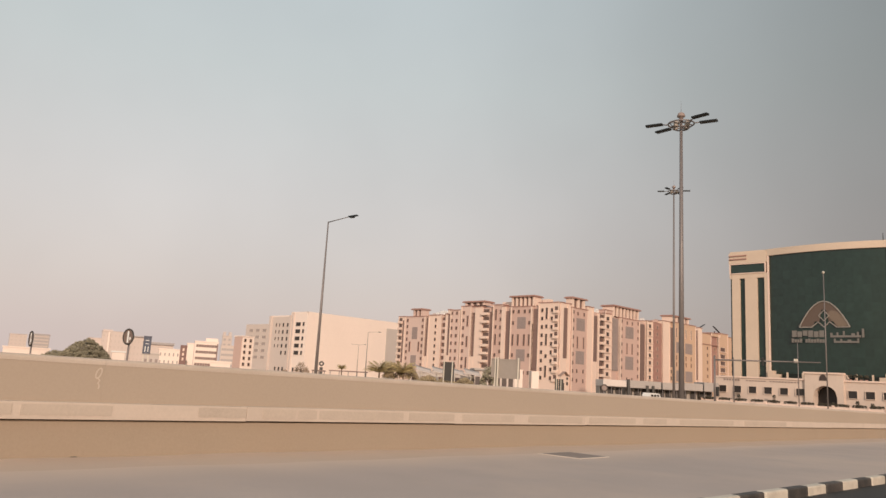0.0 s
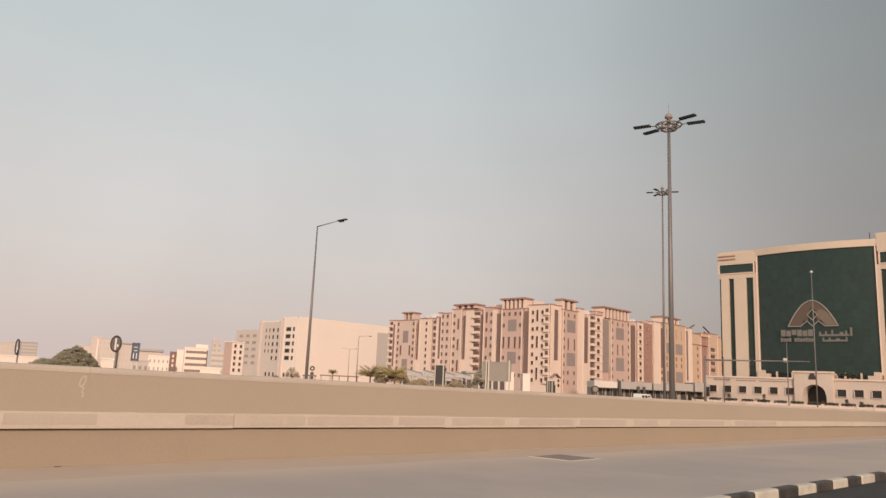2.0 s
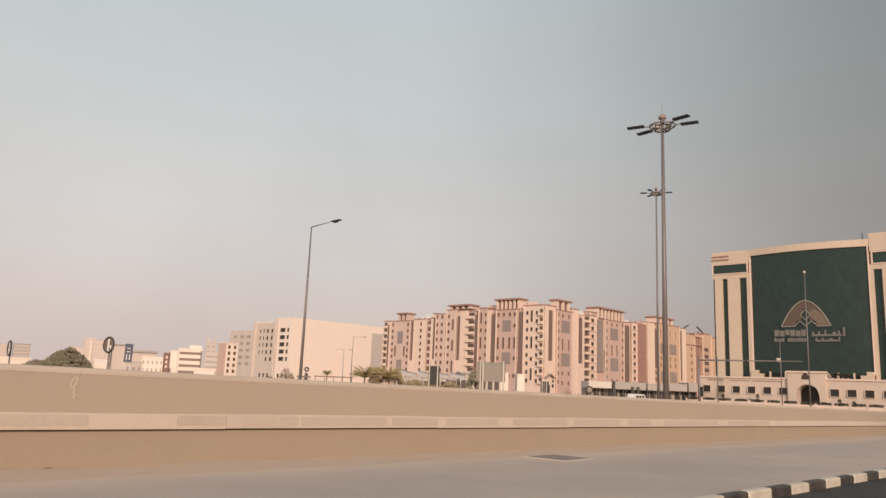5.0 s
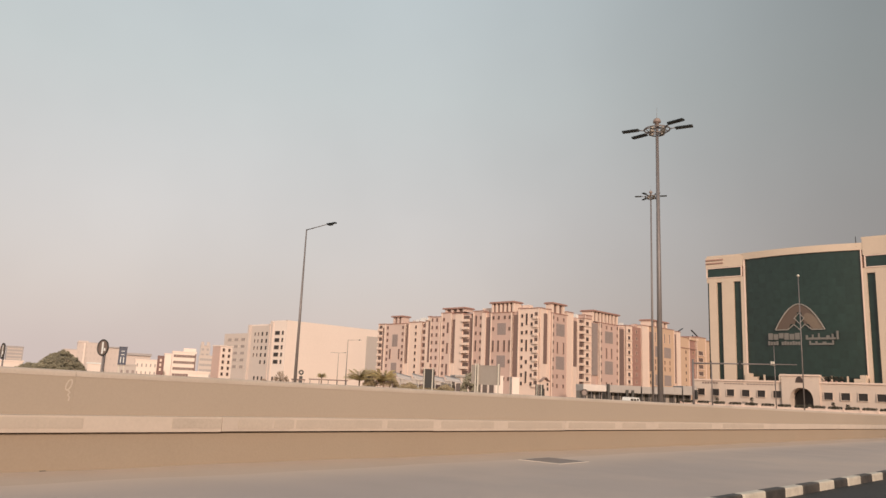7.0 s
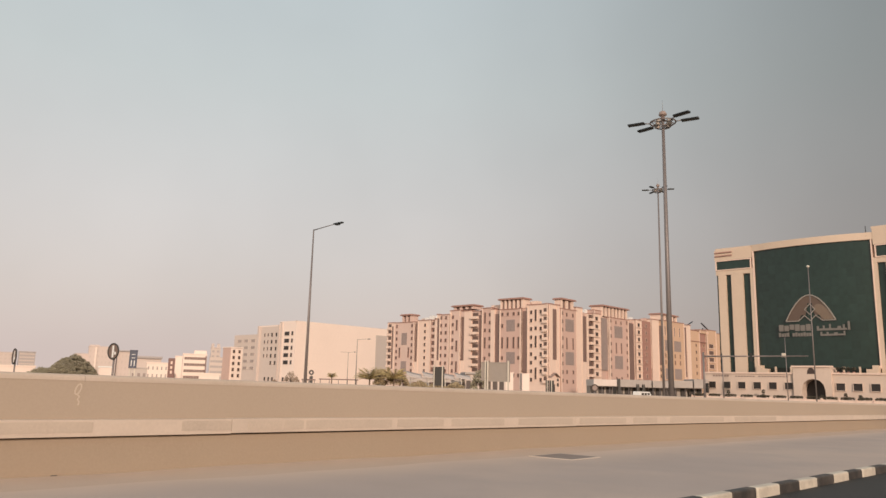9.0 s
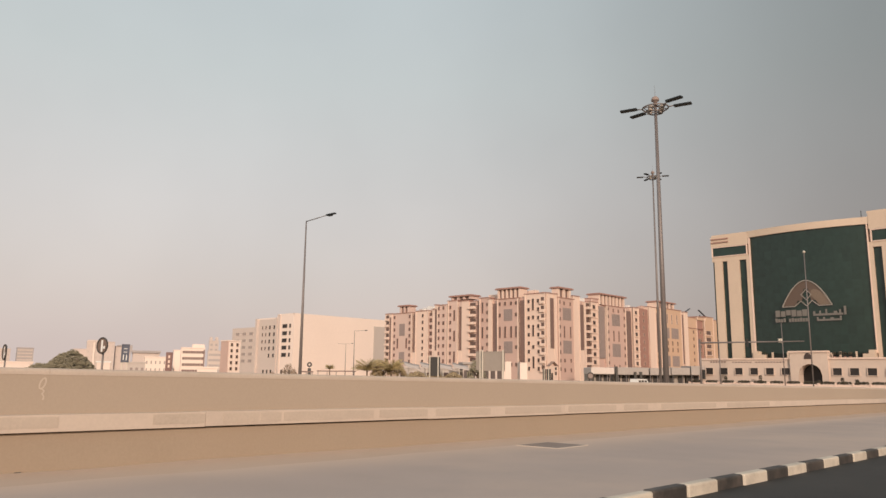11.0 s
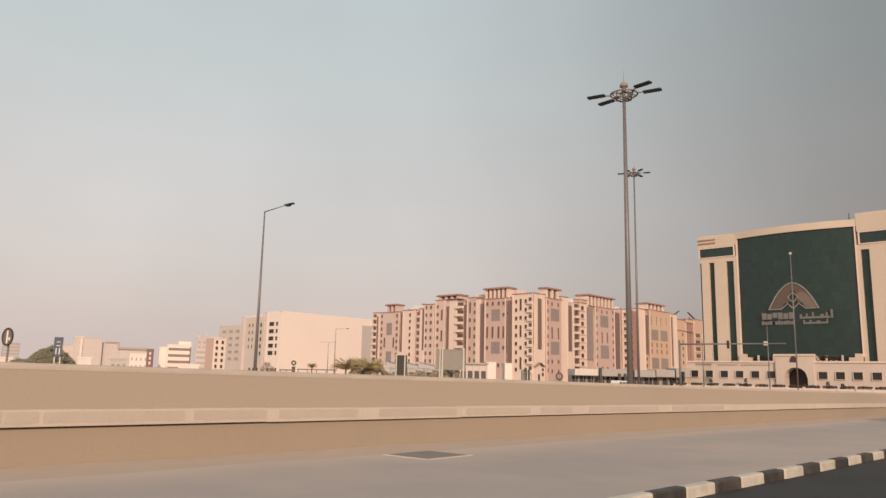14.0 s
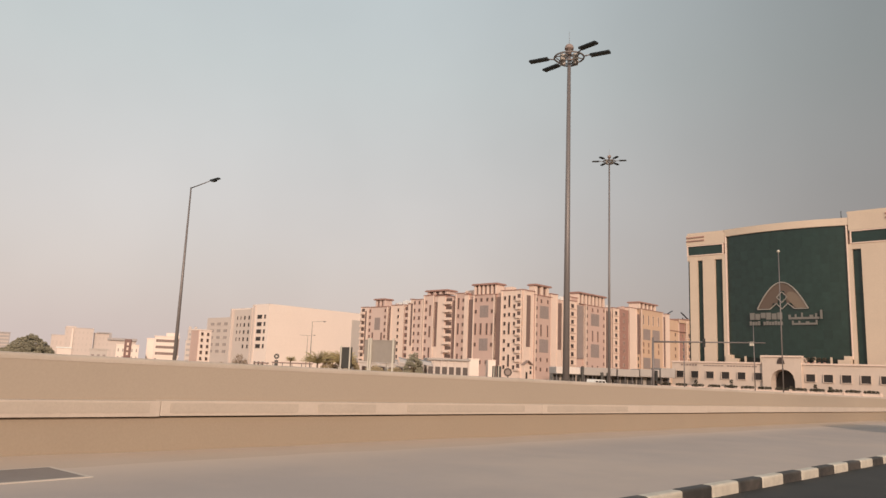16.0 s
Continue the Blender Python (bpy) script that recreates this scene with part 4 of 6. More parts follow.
bars = [(-7.0 + 1.18 * k, -5.98 + 1.18 * k, -2.25 + (0.3 if k == 2 else 0), -0.75 - (0.2 if k % 3 == 1 else 0)) for k in range(6)]
bars += [(-7.1 + 0.6 * k, -6.62 + 0.6 * k, -3.5, -2.6 - (0.14 if k % 3 else 0)) for k in range(12) if k != 4]
bars += [(1.2, 7.4, -2.3, -1.85), (7.6, 8.05, -2.3, -0.4), (6.6, 7.0, -1.85, -1.1), (5.5, 6.2, -1.85, -1.4), (3.8, 4.15, -1.85, -0.9), (2.5, 2.85, -1.85, -1.2), (1.2, 1.65, -1.85, -1.3)]
bars += [(1.9, 7.0, -3.5, -3.1), (1.9, 2.25, -3.1, -2.6), (3.2, 3.6, -3.1, -2.65), (4.7, 5.4, -3.1, -2.8), (6.65, 7.0, -3.1, -2.5)]
for x0, x1, z0, z1 in bars:
    bm = bm_new()
    block(bm, x0, x1, -0.1, 0.05, z0, z1)
    part("letter_bar", bm, M_LETTER, em)

# ---- low annexe before the glass building ----
ANNEXE_SIZE = 1.14
ANNEXE = pose(0.084 + 70.336 * ANNEXE_SIZE, 150 * ANNEXE_SIZE, 1.47 + (BASE - 1.47) * ANNEXE_SIZE, 0, 0, TURN) @ Matrix.Scale(ANNEXE_SIZE, 4)
r = thing("annexe", ANNEXE, "single-storey cream annexe with square windows and an arched gate", "building")
bm = bm_new()
block(bm, 0, 3.4, -17.2, 0.7, 0, 5.0 - BASE)
part("wing", bm, M_ANNEXE, r)
bm = bm_new()
block(bm, 0, 3.4, -48, -23.2, 0, 5.0 - BASE)
part("wing", bm, M_ANNEXE, r)
# gate block, its opening left free between two piers under a lintel
for a0, a1 in ((-18.65, -17.2), (-24.0, -22.85)):
    bm = bm_new()
    block(bm, -0.5, 3.2, a0, a1, 0, 6.3 - BASE)
    part("gate_pier", bm, M_ANNEXE, r)
bm = bm_new()
cols = []
for k in range(17):
    a = -2.1 + 4.2 * k / 16
    zb = 2.0 + math.sqrt(max(2.1 ** 2 - a ** 2, 0.0))
    cols.append([bm.verts.new((x, -20.75 + a, z - BASE)) for x, z in ((-0.5, zb), (-0.5, 6.3), (3.2, 6.3), (3.2, zb))])
for a, b in zip(cols, cols[1:]):
    for q in range(4):
        bm.faces.new((a[q], b[q], b[(q + 1) % 4], a[(q + 1) % 4]))
bm.faces.new(cols[0])
bm.faces.new(cols[-1][::-1])
bmesh.ops.recalc_face_normals(bm, faces=bm.faces[:])
part("gate_arch", bm, M_ANNEXE, r)
bm = bm_new()
block(bm, 2.4, 2.6, -22.85, -18.65, 0, 4.2 - BASE)
part("gate_door", bm, M_DARKPANE, r, "dark gate recess")
for a0, a1, z in ((-17.2, 0.7, 5.0), (-48, -23.2, 5.0), (-24.2, -17.0, 6.3)):
    bm = bm_new()
    block(bm, -0.75 if z > 5.5 else -0.25, 0.5, a0, a1, z - BASE, z + 0.3 - BASE)
    part("coping", bm, M_CREAM, r)
bm = bm_new()
cols = []
for k in range(13):
    a = -0.7 + 1.4 * k / 12
    zt = 5.1 + 1.6 * math.sqrt(max(0.7 ** 2 - a ** 2, 0.0))
    cols.append([bm.verts.new((x, -20.5 + a, z - BASE)) for x, z in ((-0.56, 5.05), (-0.56, zt), (-0.4, zt), (-0.4, 5.05))])
for a, b in zip(cols, cols[1:]):
    for q in range(4):
        bm.faces.new((a[q], b[q], b[(q + 1) % 4], a[(q + 1) % 4]))
bm.faces.new(cols[0])
bm.faces.new(cols[-1][::-1])
bmesh.ops.recalc_face_normals(bm, faces=bm.faces[:])
part("lunette", bm, M_PANE, r, "dark arched niche over the gate")
for a in (1.0, 4.05, 7.1, 10.15, 13.2, 16.2, 25.4, 28.3, 31.2, 34.2, 37.2):
    put_window(r, W_STONE, "L", -a, 0.0, 2.7)
for k in range(26):
    a = 1.2 + 0.58 * k
    if k in (6, 7, 15):
        continue
    bm = bm_new()
    face_block(bm, "L", -a - 0.38, -a, 0.08, 0, 4.4, 4.4 + (0.36 if k < 6 else 0.22))
    part("letter_bar", bm, M_CAP, r, "dark raised letter")

# low shaded shop row before the flats
r = thing("shop_row", pose(51.0, 168, gz(51, 168), 0, 0, 3), "low shop row under a long pale grey metal canopy", "building")
for x0, x1, z0, z1, mt in ((0.0, 5.6, 2.6, 4.1, M_CANOPY), (6.4, 14.0, 2.5, 4.2, M_ROOFG), (14.3, 19.4, 2.5, 4.1, M_ROOFG), (19.6, 24.2, 2.6, 4.3, M_ROOFG), (24.5, 28.0, 2.6, 4.7, M_ROOFG)):
    bm = bm_new()
    block(bm, x0, x1, -1.2, 4, z0, z1, bevel=0.08)
    can = part("canopy", bm, mt, r, "grey metal canopy fascia")
    n = int((x1 - x0) / 0.9)
    for k in range(1, n):
        bm = bm_new()
        c = x0 + (x1 - x0) * k / n
        block(bm, c - 0.03, c + 0.03, -1.24, -1.19, z0 + 0.05, z1 - 0.05)
        part("fascia_seam", bm, mt, can)
    bm = bm_new()
    block(bm, x0 + 0.1, x1 - 0.1, 1.5, 4, 0, z0 + 0.05)
    part("shop_wall", bm, M_GREYB, r)
    n = int((x1 - x0) / 1.6)
    for k in range(n):
        bm = bm_new()
        c = x0 + (x1 - x0) * (k + 0.5) / n
        block(bm, c - 0.66, c + 0.66, 1.42, 1.6, 0.3, 2.4)
        part("shopfront", bm, M_DARKPANE, r, "dark shopfront glass")
        bm = bm_new()
        tube(bm, (c - 0.75, -1.0, 0), (c - 0.75, -1.0, z0 + 0.02), 0.07)
        part("post", bm, M_STEEL, r)
for x, w in ((5.7, 0.55), (10.2, 0.6), (11.6, 0.6)):
    bm = bm_new()
    block(bm, x, x + w, -1.6, -1.25, 0, 4.4 if x < 6 else 3.2, bevel=0.04)
    part("entry_pier", bm, M_DARKB, r, "dark entry pier")


# ---- poles ----
def street_lamp(name, x, y, top, arm, head, base_r, label, m_turn):
    z0 = gz(x, y)
    r = thing(name, pose(x, y, z0, 0, 0, m_turn), label, "street lamp")
    h = top - z0
    bm = bm_new()
    tube(bm, (0, 0, 0.0), (0, 0, h), base_r * 0.95, base_r * 0.33, 14)
    part("pole", bm, M_STEEL, r)
    bm = bm_new()
    block(bm, -0.3, 0.3, -0.3, 0.3, 0, 0.05, bevel=0.01)
    tube(bm, (0, 0, 0.05), (0, 0, 0.7), base_r * 1.25, base_r * 1.15, 14)
    part("base_plate", bm, M_STEEL, r)
    bm = bm_new()
    tube(bm, (0, 0, h - 0.05), (arm, 0, h + 0.12), base_r * 0.28, base_r * 0.18, 10)
    part("arm", bm, M_STEEL, r)
    bm = bm_new()
    block(bm, arm - 0.15, arm + head, -0.15, 0.15, h + 0.07, h + 0.19, bevel=0.04, taper=0.04)
    lum = part("luminaire", bm, M_LAMP, r, "dark lamp head")
    bm = bm_new()
    block(bm, arm + 0.1, arm + head * 0.55, -0.11, 0.11, h - 0.02, h + 0.075)
    part("lens", bm, M_LAMP, lum)
    return r


street_lamp("street_lamp", -5.3, 62.63, 14.28, 2.9, 1.0, 0.16, "tall grey steel street lamp with a single arm", -48.2)
street_lamp("street_lamp", -3.5, 181.8, 11.75, 2.5, 0.7, 0.15, "distant grey street lamp with a level arm", 0)
r = street_lamp("street_lamp", -6.5, 211.9, 9.7, 1.6, 0.5, 0.12, "far grey street lamp with two level arms", 0)
bm = bm_new()
tube(bm, (0, 0, 9.65 - gz(-6.5, 211.9)), (-2.3, 0, 9.75 - gz(-6.5, 211.9)), 0.04, 0.03, 8)
part("arm", bm, M_STEEL, r)


def high_mast(x, y, top, arms, reach, lamp_l, lamp_w, base_r, label):
    z0 = gz(x, y)
    r = thing("high_mast_light", pose(x, y, z0), label, "mast light", "high mast lights")
    h = top - z0
    bm = bm_new()
    tube(bm, (0, 0, 0), (0, 0, h), base_r, base_r * 0.5, 18)
    part("mast", bm, M_STEEL, r)
    bm = bm_new()
    tube(bm, (0, 0, 0), (0, 0, 0.06), base_r * 1.8, base_r * 1.8, 18)
    part("base_flange", bm, M_STEEL, r)
    bm = bm_new()
    lathe(bm, (0, 0, h + 0.1), [(base_r * 0.7, 0), (base_r * 0.7, 0.3), (base_r * 1.35, 0.32), (base_r * 1.35, 0.40), (base_r * 1.15, 0.52), (base_r * 0.7, 0.60), (0.04, 0.63)])
    part("head_cap", bm, M_CAP, r, "rust-pink domed head cap")
    bm = bm_new()
    tube(bm, (0, 0, h + 0.70), (0, 0, h + 1.5), 0.012, 0.006, 6)
    part("lightning_rod", bm, M_STEEL, r)
    turned = {-27: -36, -70: -56, 153: 144, 110: 124}  # floods swivelled on their arms
    R = reach * 0.36
    bm = bm_new()
    ring(bm, (0, 0, h - 0.08), R, 0.05)
    frame_ob = part("headframe", bm, M_STEEL, r, "lowering ring headframe")
    bm = bm_new()
    ring(bm, (0, 0, h - 0.38), R * 0.55, 0.05)
    part("inner_ring", bm, M_STEEL, frame_ob)
    for k in range(6):
        a = k * math.pi / 3
        bm = bm_new()
        tube(bm, (0, 0, h + 0.05), (R * math.cos(a), R * math.sin(a), h - 0.08), 0.035, seg=6)
        part("spoke", bm, M_STEEL, frame_ob)
        bm = bm_new()
        tube(bm, (R * math.cos(a), R * math.sin(a), h - 0.08), (R * 0.55 * math.cos(a), R * 0.55 * math.sin(a), h - 0.38), 0.03, seg=6)
        part("stay", bm, M_STEEL, frame_ob)
    for k in range(4):
        a = k * math.pi / 2 + 0.5
        bm = bm_new()
        block(bm, R * 0.6 * math.cos(a) - 0.14, R * 0.6 * math.cos(a) + 0.14, R * 0.6 * math.sin(a) - 0.12, R * 0.6 * math.sin(a) + 0.12, h - 0.36, h - 0.02, bevel=0.03)
        part("gear_box", bm, M_GREYB, r)
    for a in arms:
        c, s = math.cos(radians(a)), math.sin(radians(a))
        bm = bm_new()
        tube(bm, (R * c, R * s, h - 0.08), ((reach - lamp_l) * c, (reach - lamp_l) * s, h - 0.04), 0.04, seg=8)
        bracket = part("arm", bm, M_STEEL, r)
        bm = bm_new()
        block(bm, -lamp_l / 2, lamp_l / 2, -lamp_w / 2, lamp_w / 2, -0.06, 0.06, bevel=0.03)
        f = part("floodlight", bm, M_LAMP, r, "dark flat floodlight", pose((reach - lamp_l / 2) * c, (reach - lamp_l / 2) * s, h - 0.04, 0, 0, turned.get(a, a)))
        for k in range(12):
            bm = bm_new()
            x0 = -lamp_l / 2 + lamp_l * (k + 0.5) / 12
            block(bm, x0 - 0.015, x0 + 0.015, -lamp_w / 2 + 0.02, lamp_w / 2 - 0.02, -0.072, -0.058)
            part("louvre", bm, M_LAMP, f)
    return r


high_mast(18.75, 44.86, 19.0, (-27, -70, 153, 110), 2.28, 1.12, 0.36, 0.19, "tall grey high mast with four dark floodlights")
high_mast(37.0, 91.1, 27.55, (-21, 39, 99, 159, 219, 279), 2.05, 0.85, 0.34, 0.17, "tall slender high mast with six radial floodlights")


# ---- signs and boards ----
M_DISC = material("weathered_brown_grey", (0.17, 0.12, 0.10), 0.6, vary=0.15)


def disc_sign(x, y, zc, r0, face, label, marked=True):
    z0 = gz(x, y)
    r = thing("road_sign", pose(x, y, z0, 0, 0, face), label, "road sign")
    bm = bm_new()
    tube(bm, (0, 0.05, 0), (0, 0.05, zc - z0 + r0 * 0.8), 0.045, seg=10)
    part("post", bm, M_STEEL, r)
    bm = bm_new()
    tube(bm, (0, 0, zc - z0), (0, -0.03, zc - z0), r0, seg=28)
    part("disc", bm, M_DISC if r0 < 0.9 else M_DARKB, r, "weathered brown-grey sign disc")
    bm = bm_new()
    for k in range(28):
        a0, a1 = 2 * math.pi * k / 28, 2 * math.pi * (k + 1) / 28
        tube(bm, (r0 * 0.95 * math.cos(a0), -0.03, zc - z0 + r0 * 0.95 * math.sin(a0)), (r0 * 0.95 * math.cos(a1), -0.03, zc - z0 + r0 * 0.95 * math.sin(a1)), 0.035, seg=6)
    part("rim", bm, M_DARKB, r, "dark rim")
    if not marked:
        return r
    bm = bm_new()
    block(bm, -0.06, 0.05, -0.05, -0.034, zc - z0 - r0 * 0.75, zc - z0 + r0 * 0.7, bevel=0.004)
    block(bm, 0.1, 0.2, -0.05, -0.034, zc - z0 - r0 * 0.4, zc - z0 - r0 * 0.05, bevel=0.004)
    part("symbol", bm, M_SIGNW, r, "pale upright mark")
    return r


disc_sign(-11.85, 35.8, 2.60, 0.375, -34, "round grey road sign with a pale upright mark")
r = disc_sign(19.13, 62.0, 1.46, 0.29, -20, "small round road sign with dark rim behind the wall", False)
bm = bm_new()
tube(bm, (0, -0.032, 1.46 - gz(19.13, 62.0)), (0, -0.045, 1.46 - gz(19.13, 62.0)), 0.19, seg=20)
part("centre", bm, M_CAP, r, "faded pale centre")
r = disc_sign(-21.8, 278.4, 4.5, 0.95, 0, "far round dark sign with a pale centre on a dark foot", False)
bm = bm_new()
tube(bm, (0, -0.05, 4.5 - gz(-21.8, 278.4)), (0, -0.09, 4.5 - gz(-21.8, 278.4)), 0.4, seg=20)
part("centre", bm, M_GREYW, r, "pale round centre")
bm = bm_new()
block(bm, -0.6, 0.6, -0.3, 0.3, 0, 3.2 - gz(-21.8, 278.4), bevel=0.05)
part("foot", bm, M_DARKB, r, "dark foot")
disc_sign(-20.4, 45.0, 2.45, 0.45, -52, "round dark road sign seen almost edge-on")


def panel_sign(x, y, z0, z1, w, face, board_mat, label, posts, marks=None, drop=0.0):
    g = gz(x, y)
    r = thing("board_sign", pose(x, y, g, 0, 0, face), label, "road sign")
    bm = bm_new()
    block(bm, -w / 2, w / 2, -0.04, 0.04, z0 - g, z1 - g, bevel=0.012)
    part("board", bm, board_mat, r)
    bm = bm_new()
    for c in ((-w / 2, w / 2, z1 - g - 0.05, z1 - g), (-w / 2, w / 2, z0 - g, z0 - g + 0.05), (-w / 2, -w / 2 + 0.05, z0 - g, z1 - g), (w / 2 - 0.05, w / 2, z0 - g, z1 - g)):
        block(bm, c[0] - 0.01, c[1] + 0.01, -0.065, 0.05, c[2] - 0.01, c[3] + 0.01)
    part("edge_frame", bm, board_mat, r)
    for a in posts:
        bm = bm_new()
        block(bm, a - 0.05, a + 0.05, -0.17, -0.07, 0, z1 - g + 0.12, bevel=0.01)
        part("post", bm, M_PALEPOST, r, "pale steel post")
    if marks:
        for x0, x1, a0, a1 in marks:
            bm = bm_new()
            block(bm, x0, x1, -0.058, -0.042, a0 - g, a1 - g)
            part("mark", bm, M_SIGNW, r, "white mark")
    return r


M_PALEPOST = material("pale_post_paint", (0.62, 0.56, 0.48), 0.5, vary=0.08)
panel_sign(-15.35, 50.06, 2.02, 3.16, 0.47, 17, M_BLUE, "blue road sign with white arrow marks on two posts", (), ((-0.12, -0.07, 2.14, 2.5), (0.06, 0.11, 2.14, 2.5), (-0.1, 0.1, 2.64, 2.68), (-0.1, 0.1, 2.86, 2.9)))
g0 = gz(-15.35, 50.06)
sign_post = bpy.data.objects["board_sign"]
for a in (-0.15, 0.15):
    bm = bm_new()
    block(bm, a - 0.035, a + 0.035, 0.045, 0.11, 0, 3.1 - g0, bevel=0.01)
    part("post", bm, M_PALEPOST, sign_post, "pale steel post")
panel_sign(9.45, 54.1, 1.75, 3.14, 1.75, -30, M_GREYB, "grey back of a large road sign on two pale posts", (-0.8, 0.8))
panel_sign(8.55, 54.9, 1.8, 3.16, 0.5, -30, M_GREYB, "narrow grey sign back beside a larger board", (0.1,))
panel_sign(6.8, 73.45, 1.3, 3.13, 1.15, -28, M_DARKB, "dark back of a road sign on two pale posts", (-0.45, 0.45))


# ---- overhead signal arm and flag poles ----
gz0 = gz(42.3, 91)
r = thing("signal_gantry", pose(42.3, 91.0, gz0, 0, 0, 0), "steel traffic signal pole with a long level arm", "traffic signal")
hg = 5.75 - gz0
bm = bm_new()
tube(bm, (0, 0, 0), (0, 0, hg + 0.5), 0.16, 0.12, 12)
part("pole", bm, M_STEEL, r)
bm = bm_new()
tube(bm, (0, 0, hg), (12.6, -2.5, hg + 0.3), 0.11, 0.06, 10)
part("arm", bm, M_STEEL, r)
bm = bm_new()
block(bm, 0.22, 0.5, -0.18, 0.18, 1.9, 3.1, bevel=0.03)
part("signal_box", bm, M_LAMP, r, "dark signal head")
for a in (0.45,):
    bm = bm_new()
    block(bm, 12.6 * a - 0.14, 12.6 * a + 0.14, -2.5 * a - 0.3, -2.5 * a - 0.12, hg - 0.45, hg + 0.55, bevel=0.03)
    part("signal_head", bm, M_LAMP, r, "dark signal head")


def plain_pole(name, x, y, top, rad, label, cat, knob=0.0):
    z0 = gz(x, y)
    r = thing(name, pose(x, y, z0), label, cat)
    bm = bm_new()
    tube(bm, (0, 0, 0), (0, 0, top - z0), rad, rad * 0.55, 12)
    part("pole", bm, M_STEEL, r)
    bm = bm_new()
    tube(bm, (0, 0, 0), (0, 0, 0.35), rad * 1.7, rad * 1.5, 12)
    part("base", bm, M_STEEL, r)
    if knob:
        bm = bm_new()
        lathe(bm, (0, 0, top - z0), [(0.05, 0), (knob, knob * 0.8), (knob, knob * 1.2), (0.05, knob * 2)], 12)
        part("finial", bm, M_PALEPOST, r)
    return r


plain_pole("flag_pole", 84.6, 134.6, 25.6, 0.13, "tall pale flag pole with a ball finial", "flag pole", 0.28)
r = plain_pole("camera_pole", 84.6, 144.3, 12.65, 0.11, "pale steel pole with a small box", "pole")
bm = bm_new()
block(bm, -0.85, -0.1, -0.2, 0.2, 9.3, 10.1, bevel=0.05)
part("camera_box", bm, M_PALEPOST, r)
plain_pole("lamp_post", 62.0, 126.0, 8.0, 0.12, "thin grey steel post", "pole")


# ---- trees ----
def leaf_crown(bm, clumps, n, size, seed):
    g = random.Random(seed)
    for _ in range(n):
        cx, cy, cz, rx, ry, rz = g.choice(clumps)
        a, b = g.uniform(0, 2 * math.pi), g.uniform(-0.5, 1.0)
        k = g.uniform(0.72, 1.05)
        d = Vector((math.cos(a) * math.cos(b), math.sin(a) * math.cos(b), math.sin(b)))
        c = Vector((cx + d.x * rx * k, cy + d.y * ry * k, cz + d.z * rz * k))
        x = Vector((g.uniform(-1, 1), g.uniform(-1, 1), g.uniform(-0.6, 0.6))).normalized()
        y = x.orthogonal().normalized()
        s = size * g.uniform(0.6, 1.3)
        q = [bm.verts.new(c + s * p) for p in (x, 0.45 * y, -x, -0.45 * y)]
        bm.faces.new(q)


def round_tree(name, x, y, height, width, label, seed, leaf=0.5, n=5200, leaves=None):
    z0 = gz(x, y)
    g = random.Random(seed)
    r = thing(name, pose(x, y, z0), label, "tree")
    bm = bm_new()
    tube(bm, (0, 0, 0), (0.1, 0.1, height * 0.38), width * 0.03, width * 0.02, 10)
    for k in range(7):
        a = 0.9 * k
        tube(bm, (0.1, 0.1, height * (0.25 + 0.02 * k)), (width * 0.3 * math.cos(a), width * 0.3 * math.sin(a), height * 0.62), width * 0.014, width * 0.005, 7)
    part("trunk", bm, M_BARK, r, "brown trunk and limbs")
    clumps = []
    for k in range(54):
        a, q = g.uniform(0, 2 * math.pi), math.sqrt(g.random())
        rr = width * 0.36 * q
        h = height * (0.30 + 0.48 * (1 - q ** 1.7) * g.uniform(0.75, 1.0))
        s = width * g.uniform(0.085, 0.13)
        clumps.append((rr * math.cos(a), rr * math.sin(a), h, s, s, min(s * 0.8, height * 0.2)))
    bm = bm_new()
    leaf_crown(bm, clumps, n, leaf, seed + 1)
    part("crown", bm, leaves or M_LEAF, r, "dense dusty green crown")
    return r


def dome_tree(x, y, height, width, label, seed, n):
    """A broad old tree whose crown hangs almost to the ground, in many overlapping clumps."""
    g = random.Random(seed)
    r = thing("tree", pose(x, y, gz(x, y)), label, "tree")
    bm = bm_new()
    tube(bm, (0, 0, 0), (0.1, 0.1, height * 0.4), width * 0.028, width * 0.018, 10)
    for k in range(8):
        a = 0.8 * k
        tube(bm, (0.1, 0.1, height * (0.2 + 0.025 * k)), (width * 0.28 * math.cos(a), width * 0.28 * math.sin(a), height * 0.55), width * 0.012, width * 0.004, 7)
    part("trunk", bm, M_BARK, r, "brown trunk and limbs")
    clumps = []
    for k in range(420):
        a, q = g.uniform(0, 2 * math.pi), math.sqrt(g.random())
        s0 = width * g.uniform(0.03, 0.06)
        top = height * (0.10 + 0.84 * (1 - q ** 1.55)) - s0 * 0.7
        h = top * (g.uniform(0.93, 1.02) if g.random() < 0.6 else g.uniform(0.3, 1.0))
        clumps.append((width * 0.45 * q * math.cos(a), width * 0.45 * q * math.sin(a), max(h, s0 * 0.6), s0, s0, s0 * 0.75))
    bm = bm_new()
    leaf_crown(bm, clumps, n, 0.2, seed + 1)
    part("crown", bm, M_LEAF, r, "dense dusty green crown")
    return r


